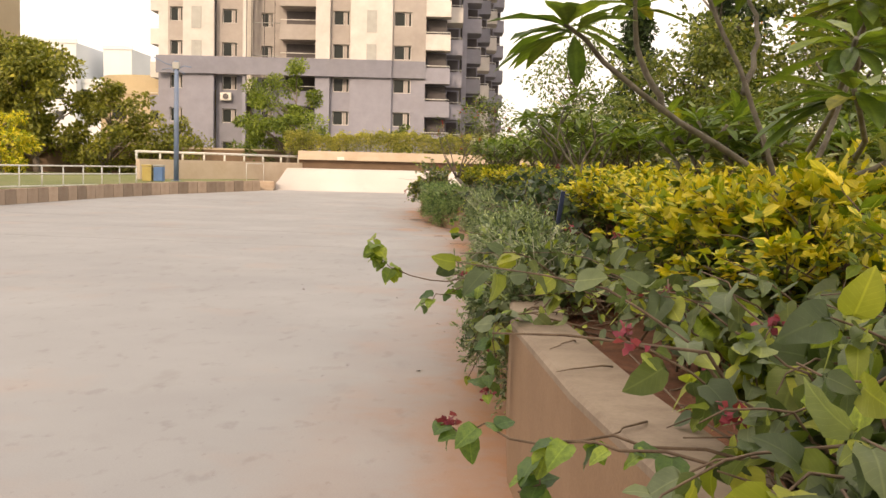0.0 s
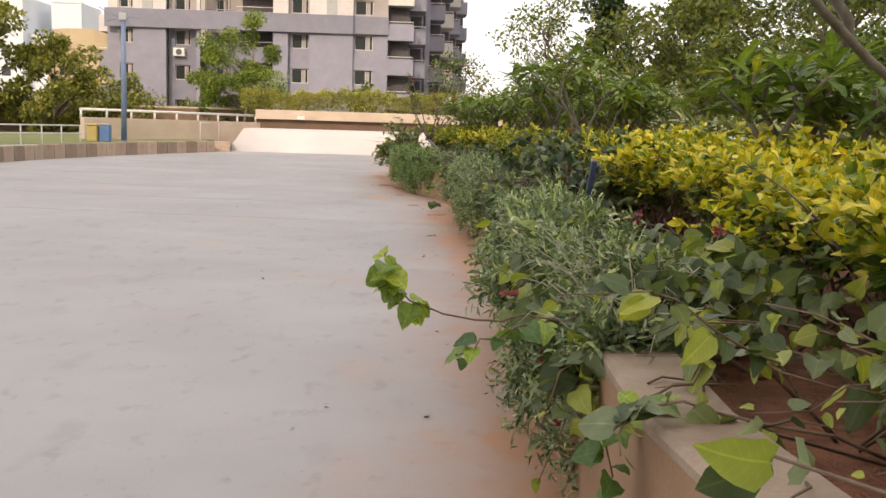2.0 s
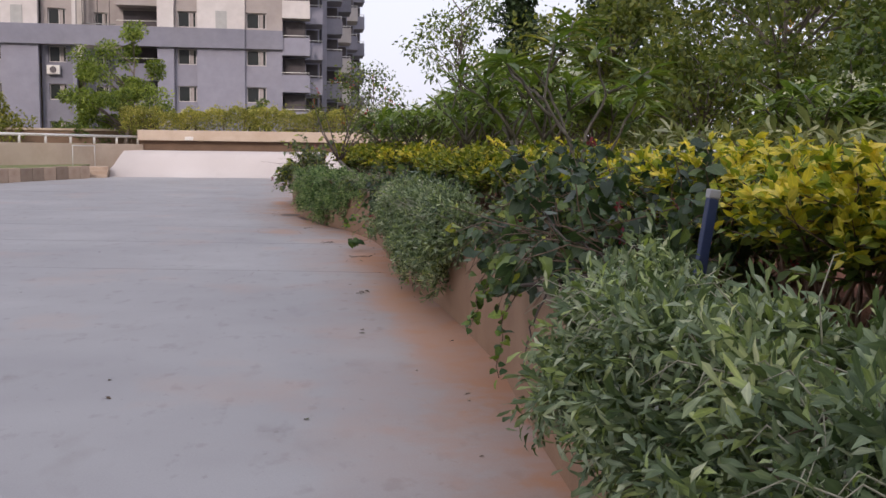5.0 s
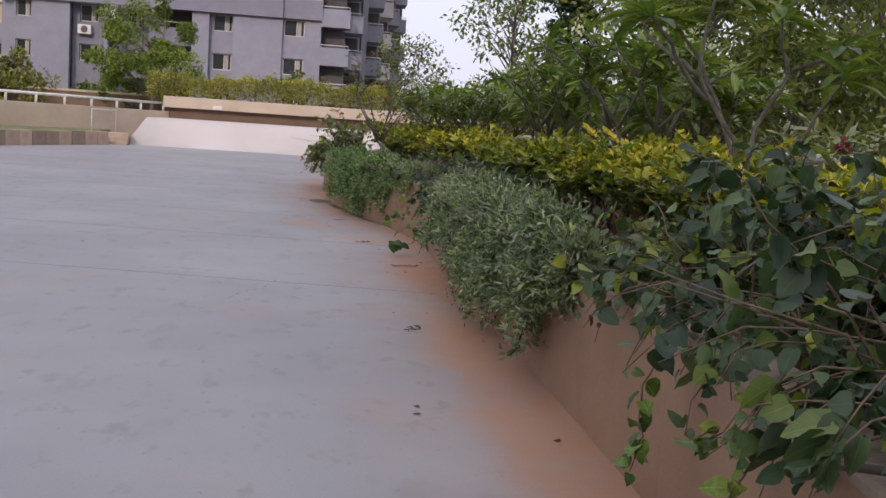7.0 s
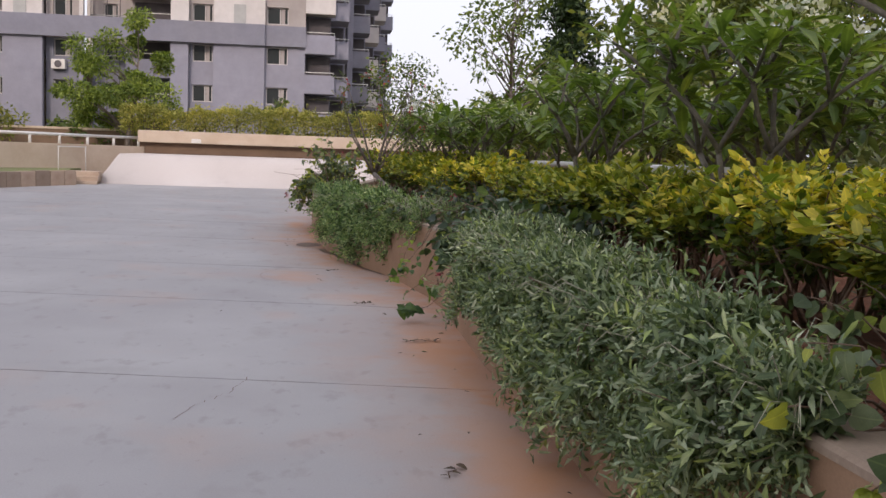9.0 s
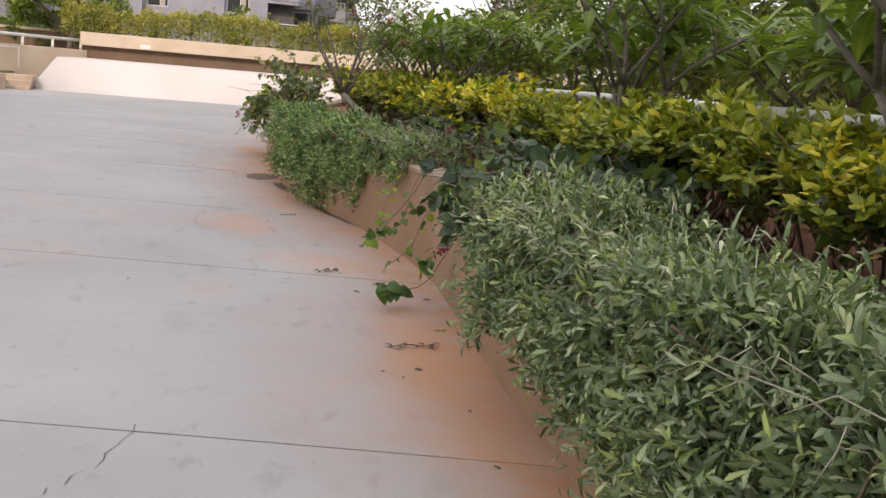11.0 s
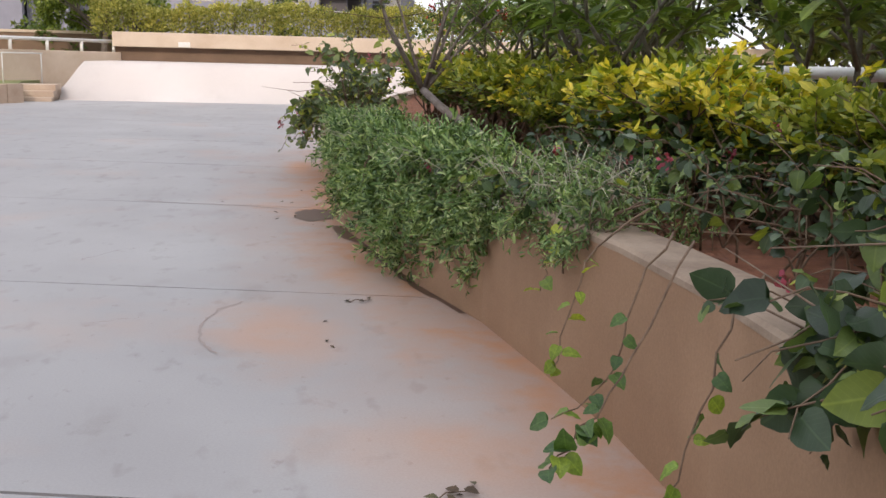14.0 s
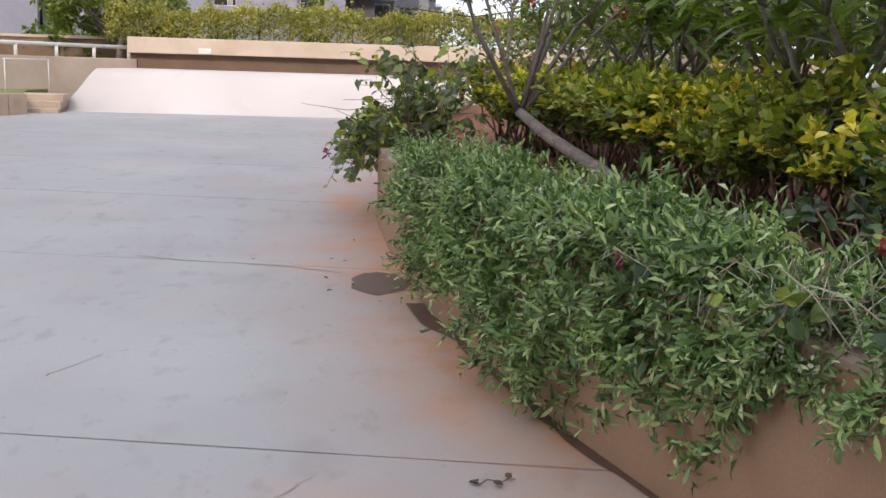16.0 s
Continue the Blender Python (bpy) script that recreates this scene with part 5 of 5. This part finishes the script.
R0 = (2.15, 6.0, 0.69)
shaped_frangipani(R0, [[R0, (2.12, 6.0, 1.40), (1.69, 5.9, 1.64), (1.20, 5.6, 1.88), (0.78, 5.2, 2.14), (0.60, 5.0, 2.27)],
                       [(2.12, 6.0, 1.35), (1.98, 6.0, 1.55), (1.79, 6.0, 2.04), (1.55, 6.0, 2.55), (1.42, 5.9, 2.85)],
                       [(2.13, 6.0, 1.36), (2.35, 6.2, 1.75), (2.52, 6.2, 2.2), (2.50, 6.1, 2.55)],
                       [(1.22, 5.62, 1.87), (1.05, 5.55, 2.2), (1.0, 5.4, 2.5)],
                       [(2.13, 6.0, 1.38), (2.0, 5.6, 1.6), (1.85, 4.8, 1.85), (1.7, 4.2, 2.12)],
                       [(1.8, 6.0, 2.02), (1.95, 6.3, 2.4), (1.9, 6.5, 2.8)],
                       [(2.14, 6.0, 1.40), (2.5, 5.7, 1.6), (2.75, 5.6, 1.9)],
                       [(2.13, 6.0, 1.38), (2.1, 5.2, 1.55), (1.85, 4.4, 1.70), (1.58, 3.9, 1.88)],
                       [(2.5, 6.2, 2.15), (2.3, 5.6, 2.4), (2.1, 5.2, 2.45)]], 61, 0.37, "leaning frangipani tree with long bare limbs and leaf rosettes", 0.026, 21)
frangipani((2.4, 9.0, SOIL_Z), 62, 2.0, 1.0, 0.30, single=True, flowers=False, lean=(0.1, 0), many=13)
R1 = (1.98, 15.0, 0.69)
shaped_frangipani(R1, [[R1, (1.97, 15.0, 1.2), (1.94, 15.0, 1.58), (1.79, 15.0, 1.81), (1.68, 15.0, 1.98), (1.73, 15.1, 2.24), (1.78, 15.1, 2.5)],
                       [(1.76, 15.0, 1.83), (1.54, 14.9, 2.0), (1.42, 14.8, 2.14), (1.20, 14.7, 2.32)],
                       [(1.68, 15.0, 1.97), (1.57, 15.1, 2.08), (1.44, 15.3, 2.22), (1.38, 15.4, 2.4)],
                       [(1.98, 15.0, 1.0), (1.97, 15.1, 1.62), (1.85, 15.2, 1.9), (1.77, 15.3, 2.12), (1.62, 15.4, 2.35)],
                       [(2.0, 15.0, 1.0), (2.07, 15.0, 1.64), (2.19, 15.0, 1.88), (2.27, 15.0, 2.07), (2.2, 15.0, 2.22), (2.15, 15.0, 2.45)],
                       [(2.27, 15.0, 2.06), (2.48, 15.0, 2.13), (2.66, 15.0, 2.26)],
                       [(2.02, 15.0, 1.2), (2.3, 14.9, 1.52), (2.4, 14.8, 1.78), (2.49, 14.7, 2.05)],
                       [(1.75, 15.1, 2.25), (1.95, 15.3, 2.5), (2.05, 15.4, 2.75)]], 63, 0.31, "many-stemmed frangipani tree with dark slender limbs", 0.021, 20)
for k, (x, y, h) in enumerate(((2.3, 18.3, 2.3), (3.6, 20.0, 2.6), (2.2, 22.2, 2.2), (4.4, 22.8, 2.6), (3.0, 25.4, 2.4), (2.3, 28.2, 2.2), (4.6, 27.5, 2.6), (3.4, 31.0, 2.4), (5.6, 17.0, 2.4), (5.4, 12.5, 2.2), (1.8, 33.0, 2.1), (1.75, 26.4, 2.0), (1.7, 30.0, 2.1))):
    near = x < 2.6
    frangipani((x, y, SOIL_Z), 64 + k, h * (1.18 if near else 1.0), 1.1 if near else 1.25, 0.30 if near else 0.34, trunk_r=0.034, many=12 if near else 15, lean=(0.1 * (-1) ** k, 0.05))



def long_hedge(x0, x1, y, z, depth, height, seed, n, material, label):
    """A clipped but uneven hedge seen from afar: one planting of many leaves."""
    rng = np.random.default_rng(seed)
    ob = thing("hedge", (x0, y, z), label, "hedge")
    px = rng.random(n) * (x1 - x0)
    top = np.array([height * (0.8 + 0.22 * noise.noise(Vector((a * 0.7, 3.1, 0))) + 0.16 * noise.noise(Vector((a * 2.9, 7.7, 0)))) for a in px]) * np.where(rng.random(n) < 0.06, 1.18, 1.0)
    pz = top * np.sqrt(rng.random(n))
    py = depth * (rng.random(n) ** 1.6)
    pos = np.stack([px, py + px * 0.07, pz], -1)
    al = unit(rng.normal(size=(n, 3)) * 0.7 + (0, -0.4, 0.5))
    leaves_part("foliage", pos, al, unit(rng.normal(size=(n, 3)) + (0, -0.3, 1.0)), 0.10 * rng.uniform(0.6, 1.3, n), SHAPE_KITE, material, ob)
    runs = []
    for i in range(40):
        x = rng.random() * (x1 - x0)
        runs.append(([(x, 0.4 + x * 0.07, -0.9), (x + rng.normal() * 0.1, 0.4 + x * 0.07, height * 0.7)], [0.03, 0.012]))
    tube_part("stem_tangle", runs, M_TWIG, ob, 4, kind="stuff")
    return ob


long_hedge(-8.4, 11.0, 52.3, 1.95, 1.5, 1.5, 81, 42000, L_HEDGE, "yellow-green hedge growing above the low wall")
tree("tree", (-8.6, 55.0, 0.9), 82, 5.9, 2.5, L_YOUNG, 15000, 0.16, 0.30, 0.12, 34, "round", "young tree with layered light green foliage", airy=0.95)
tree("tree", (-2.5, 57.0, -1.2), 83, 5.7, 1.0, L_TREE, 1500, 0.2, 0.3, 0.06, 14, "cone", "small sapling before the apartment block")
# left side
tree("tree", (-22.3, 55.0, 0.4), 84, 7.0, 3.6, L_SUNNY, 15000, 0.30, 0.25, 0.22, 50, "round", "broad leafy tree at the edge of the lawn", group="lawn trees")
tree("tree", (-27.5, 54.0, 0.4), 85, 7.2, 3.8, L_SUNNY, 13000, 0.30, 0.25, 0.22, 50, "round", "broad leafy tree at the edge of the lawn", group="lawn trees")
tree("shrub", (-22.0, 50.0, 0.7), 86, 3.4, 1.6, L_YELLOW, 4500, 0.2, 0.1, 0.08, 26, "round", "golden yellow shrub by the lawn")
tree("tree", (-18.6, 55.5, 0.4), 87, 5.0, 2.7, L_SUNNY, 9000, 0.25, 0.2, 0.14, 36, "round", "low olive-green tree behind the lawn", group="lawn trees")
tree("shrub", (-15.5, 57.0, 0.4), 88, 3.0, 2.4, L_SUNNY, 4000, 0.22, 0.1, 0.09, 30, "round", "low shrub along the boundary wall")
tree("shrub", (-11.5, 58.0, 0.2), 89, 2.6, 2.2, L_TREE, 3500, 0.22, 0.1, 0.09, 26, "round", "low shrub along the boundary wall")
# behind the frangipani on the right
tree("tree", (1.75, 40.0, 0.6), 90, 3.7, 1.3, L_GREEN, 2000, 0.13, 0.25, 0.05, 40, "round", "loose green shrub tree with red flowers", flower=(F_RED, 13, "red flower sprays"), airy=1.7)
tree("tree", (5.6, 44.0, -0.8), 91, 8.6, 2.6, L_TREE, 3200, 0.20, 0.3, 0.10, 60, "round", "airy small-leaved tree against the sky", airy=1.25)
tree("conifer", (14.5, 52.0, -1.0), 92, 15.0, 3.2, L_DARK, 12000, 0.34, 0.12, 0.25, 80, "col", "tall dark evergreen tree")
tree("conifer", (11.0, 58.0, -1.0), 93, 12.5, 2.6, L_DARK, 9000, 0.34, 0.12, 0.22, 70, "cone", "dark evergreen tree behind the garden")
for k, (x, y, h, r, mt, lf, fl) in enumerate(((9.5, 36.0, 7.0, 3.4, L_OLIVE, 0.22, None), (13.0, 33.0, 9.5, 4.2, L_OLIVE, 0.24, F_ORANGE), (17.0, 28.0, 10.0, 4.5, L_TREE, 0.24, None), (20.0, 40.0, 13.0, 5.0, L_OLIVE, 0.3, F_ORANGE), (14.0, 22.0, 7.5, 3.6, L_OLIVE, 0.22, F_ORANGE), (11.5, 16.0, 6.5, 3.2, L_TREE, 0.2, None), (12.5, 9.0, 7.0, 3.6, L_OLIVE, 0.22, None), (25.0, 55.0, 15.0, 6.0, L_TREE, 0.34, None), (8.0, 28.0, 4.5, 2.6, L_OLIVE, 0.18, None), (8.2, 21.0, 3.8, 2.2, L_TREE, 0.16, None), (7.4, 46.0, 5.0, 2.8, L_TREE, 0.22, None), (9.0, 12.0, 3.6, 2.0, L_OLIVE, 0.16, None))):
    tree("tree", (x, y, -0.5), 100 + k, h, r, mt, (15000 if y < 24 else 13000) if h > 5 else 7000, lf, 0.22, 0.05 + h * 0.012, 70, "round", "dense leafy garden tree with yellow blossom" if fl else "dense leafy garden tree", group="garden trees", flower=(fl, 16, "patches of yellow-orange blossom") if fl else None)

# white pipe rail behind the hedge
pr = thing("pipe_rail", (3.7, 16.0, SOIL_Z), "thick white pipe rail behind the golden hedge", "railing")
tube_part("pipe", [([(1.2, 0, 0.80), (0.6, 4, 0.80), (0.0, 10, 0.80), (-0.2, 14.5, 0.80), (-0.24, 14.75, 0.72), (-0.25, 14.8, 0.0)], 0.055)], M_PIPE, pr, 12)
for x, y in ((1.2, 0.05), (0.6, 4.0), (0.3, 7.0), (0.0, 10.0)):
    tube_part("post", [([(x, y, -0.1), (x, y, 0.78)], 0.035)], M_PIPE, pr, 8)

# ---- small things ----
# leaning shrub tree with fine leaves and red flowers near the end of the planter
rng = np.random.default_rng(201)
lt = thing("leaning_shrub", (1.0, 27.6, SOIL_Z), "leaning shrub tree with thin stems and red flowers", "tree")
tube_part("trunk", [([(0.05, -0.1, -0.05), (-0.15, 0.45, 0.14), (-0.45, 1.2, 0.36), (-0.6, 1.7, 0.52)], [0.055, 0.05, 0.045, 0.04])], M_BARK, lt, 10)
tips = []
for k in range(9):
    a = np.array([-0.6, 1.7, 0.5])
    e = a + np.array([rng.uniform(-0.7, 1.2), rng.uniform(-0.5, 0.8), rng.uniform(0.9, 1.9)])
    m = (a + e) / 2 + rng.normal(size=3) * 0.12
    tube_part("branch", [([a, m, e], [0.022, 0.013, 0.005])], M_BARK, lt, 6)
    for j in range(9):
        s_ = m + (e - m) * rng.random()
        tips.append((s_, s_ + np.array([rng.normal() * 0.3, rng.normal() * 0.3, rng.uniform(-0.05, 0.35)])))
tube_part("twig_tangle", [([p, (p + q) / 2, q], [0.005, 0.004, 0.002]) for p, q in tips], M_TWIG, lt, 4, kind="stuff")
B = np.concatenate([p + (q - p) * rng.uniform(0.1, 1.05, (34, 1)) for p, q in tips])
leaves_part("foliage", B, unit(rng.normal(size=B.shape) * (1, 1, 0.5)), unit(rng.normal(size=B.shape) * 0.4 + (0, 0, 1.0)), rng.uniform(0.03, 0.065, len(B)), SHAPE_NARROW, L_TREE, lt)
Q = np.concatenate([q + rng.normal(size=(14, 3)) * (0.02, 0.02, 0.05) for p, q in tips[::14]])
leaves_part("blossom", Q, rand_dirs(rng, len(Q)), rand_dirs(rng, len(Q)), 0.045, SHAPE_PETAL, F_RED, lt, "red flower spikes")

# bright variegated shrubs behind the pipe
for k, (x, y) in enumerate(((5.2, 14.0), (5.0, 16.0), (4.9, 18.5), (5.4, 11.5), (4.8, 20.5))):
    r2 = np.random.default_rng(210 + k)
    sh = thing("striped_shrub", (x, y, SOIL_Z), "pale striped-leaved shrub behind the pipe rail", "shrub", "striped shrubs")
    n = 420
    st = r2.normal(size=(n, 3)) * (0.42, 0.42, 0.0) + (0, 0, 0.3)
    st[:, 2] += r2.random(n) * 0.8
    leaves_part("foliage", st, unit(st * (1, 1, 0) + r2.normal(size=(n, 3)) * 0.5 + (0, 0, 0.35)), (0, 0, 1.0) + r2.normal(size=(n, 3)) * 0.3, r2.uniform(0.15, 0.32, n), SHAPE_STRAP, L_PALE, sh)
    for j in range(7):
        e = r2.normal(size=3) * (0.3, 0.3, 0.1) + (0, 0, 0.9)
        tube_part("stem", [([(0, 0, -0.05), tuple(e * 0.5), tuple(e)], [0.012, 0.009, 0.005])], M_TWIG, sh, 5)

# blue marker post in the bed
bp_ = thing("marker_post", (1.12, 10.1, SOIL_Z - 0.05), "short blue plastic garden marker post with a grey cap", "post", rz=0)
bp_.matrix_basis = pose(1.12, 10.1, SOIL_Z - 0.05, 0, 8, 0)
part("post", boxed(-0.022, 0.022, -0.022, 0.022, 0, 0.68, bevel=0.005), M_NAVY, bp_)
part("cap", boxed(-0.025, 0.025, -0.025, 0.025, 0.68, 0.72, bevel=0.006), M_LOUVRE, bp_)

# puddle and damp line at the foot of the wall


def wet_patch(points, label, z=0.004):
    bm = bmesh.new()
    bm.faces.new([bm.verts.new((x, y, floor_z(x, y) + z)) for x, y in points])
    bmesh.ops.triangulate(bm, faces=bm.faces[:])
    for f in bm.faces:
        if f.normal.z < 0:
            f.normal_flip()
    return tagged(part("puddle", bm, M_WET), label, "puddle")


rw = random.Random(5)


def blob(cx, cy, rx, ry, n=26):
    return [(cx + math.cos(k * 6.283 / n) * rx * rw.uniform(0.85, 1.1), cy + math.sin(k * 6.283 / n) * ry * rw.uniform(0.85, 1.1)) for k in range(n)]


wet_patch(blob(-0.70, 28.35, 0.22, 0.36), "small dark puddle on the concrete")
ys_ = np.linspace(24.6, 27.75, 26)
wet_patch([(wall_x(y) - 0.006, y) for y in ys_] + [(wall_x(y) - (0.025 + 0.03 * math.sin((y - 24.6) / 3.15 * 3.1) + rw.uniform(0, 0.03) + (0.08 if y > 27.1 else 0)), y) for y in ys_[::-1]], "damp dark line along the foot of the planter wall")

# cracks in the slabs


def crack(points, seed, width=0.006, material=None):
    r3 = random.Random(seed)
    bm = bmesh.new()
    p = []
    for (x0, y0), (x1, y1) in zip(points[:-1], points[1:]):
        for k in range(6):
            t = k / 6
            p.append((x0 + (x1 - x0) * t + r3.uniform(-0.015, 0.015), y0 + (y1 - y0) * t + r3.uniform(-0.015, 0.015)))
    L = [bm.verts.new((x - width * r3.uniform(0.3, 1), y, floor_z(x, y) + 0.003)) for x, y in p]
    R = [bm.verts.new((x + width * r3.uniform(0.3, 1), y + width, floor_z(x, y) + 0.003)) for x, y in p]
    for k in range(len(p) - 1):
        bm.faces.new((L[k], R[k], R[k + 1], L[k + 1]))
    part("crack", bm, material or M_CRACK, floor, "thin dirt-filled crack" if not material else "faint dark stain line")


crack([(-1.02, 18.5), (-1.12, 18.05), (-1.28, 17.75), (-1.38, 17.35)], 1, 0.0035)
crack([(-2.4, 26.2), (-2.2, 26.6), (-1.9, 26.75)], 2, 0.004)
crack([(-1.9, 24.4), (-1.6, 24.55)], 3, 0.004)

crack([(-1.02, 25.0), (-1.2, 24.75), (-1.28, 24.4), (-1.24, 24.0), (-1.1, 23.75)], 4, 0.011, M_STAIN)
crack([(-2.6, 29.2), (-2.2, 29.05), (-1.4, 28.88), (-0.9, 28.6)], 5, 0.014, M_STAIN)

# dead leaves and twigs lying on the floor
DEAD = leaf_mesh("leaf", [(-0.5, 0, 0.05)], [(1, 0, 0)], [(0, 0, 1)], 1.0, SHAPE_OVAL)
DEAD.materials.append(leaf_mat("fallen_leaf", [(0.0, (0.05, 0.035, 0.025)), (0.6, (0.12, 0.08, 0.05)), (1.0, (0.10, 0.12, 0.05))], 0.8, 0.05, True))
rd = random.Random(9)
spots2 = [(-0.02, 14.3), (-0.03, 14.15), (0.02, 21.95), (-0.06, 22.0), (0.25, 21.6), (-0.9, 30.0), (-0.55, 24.0), (0.1, 19.4), (0.2, 19.3), (0.3, 19.45)]
for k in range(30):
    y = rd.uniform(7.0, 31.0)
    spots2.append((wall_x(y) - 0.05 - abs(rd.gauss(0, 0.6)), y))
for k in range(10):
    spots2.append((rd.uniform(-3.5, -0.5), rd.uniform(9, 30)))
for x, y in spots2:
    ob = tagged(new("fallen_leaf", DEAD), "small dry brown leaf lying on the concrete", "leaf", "fallen leaves")
    ob.matrix_basis = pose(x, y, floor_z(x, y) + 0.004, rd.uniform(-6, 6), rd.uniform(-6, 6), rd.uniform(0, 360)) @ Matrix.Scale(rd.uniform(0.022, 0.055), 4)
for k in range(60):
    y = rd.uniform(1.5, 31.0)
    x = wall_x(y) + 0.35 + rd.random() * 1.6
    ob = tagged(new("fallen_leaf", DEAD), "small dry brown leaf lying on the red soil", "leaf", "fallen leaves on soil")
    ob.matrix_basis = pose(x, y, SOIL_Z + 0.045, rd.uniform(-20, 20), rd.uniform(-20, 20), rd.uniform(0, 360)) @ Matrix.Scale(rd.uniform(0.04, 0.09), 4)
for k in range(22):
    y = rd.choice((rd.uniform(2.2, 6.5), rd.uniform(11, 14), rd.uniform(20.5, 25)))
    x = wall_x(y) + rd.uniform(0.0, 0.35)
    tw_ = thing("dry_twig", (x, y, WALL_TOP + 0.008), "dry brown twig lying across the wall top", "twig", "dry twigs", rz=rd.uniform(0, 360))
    tube_part("twig", [([(0, 0, 0), (0.06, 0.025, 0.012), (0.13, 0.005, 0.004), (0.2, 0.045, 0.012), (0.26, 0.03, 0.002)], [0.004, 0.004, 0.003, 0.003, 0.0015])], M_TWIG, tw_, 5)

# broken sprigs lying on the concrete
for cx, cy, ln, turn, n in ((0.33, 19.9, 0.30, 12, 7), (-0.07, 22.0, 0.20, 35, 5), (0.12, 16.4, 0.16, 70, 4), (-0.35, 24.9, 0.14, 20, 3)):
    fs = thing("fallen_sprig", (cx, cy, floor_z(cx, cy) + 0.004), "broken dry sprig with dark leaves lying on the concrete", "sprig", "fallen sprigs", rz=turn)
    tube_part("stem", [([(-ln / 2, 0, 0.004), (-ln / 6, 0.02, 0.012), (ln / 5, -0.01, 0.008), (ln / 2, 0.02, 0.003)], [0.003, 0.003, 0.0025, 0.0015])], M_TWIG, fs, 5)
    for k in range(n):
        u = k / max(1, n - 1)
        single_leaf(DEAD, fs, (ln * (u - 0.5), (0.025, -0.025)[k % 2], 0.012), (rd.uniform(-0.5, 0.5), (1.0, -1.0)[k % 2], rd.uniform(-0.05, 0.25)), (rd.uniform(-0.4, 0.4), rd.uniform(-0.4, 0.4), 1.0), rd.uniform(0.045, 0.075))
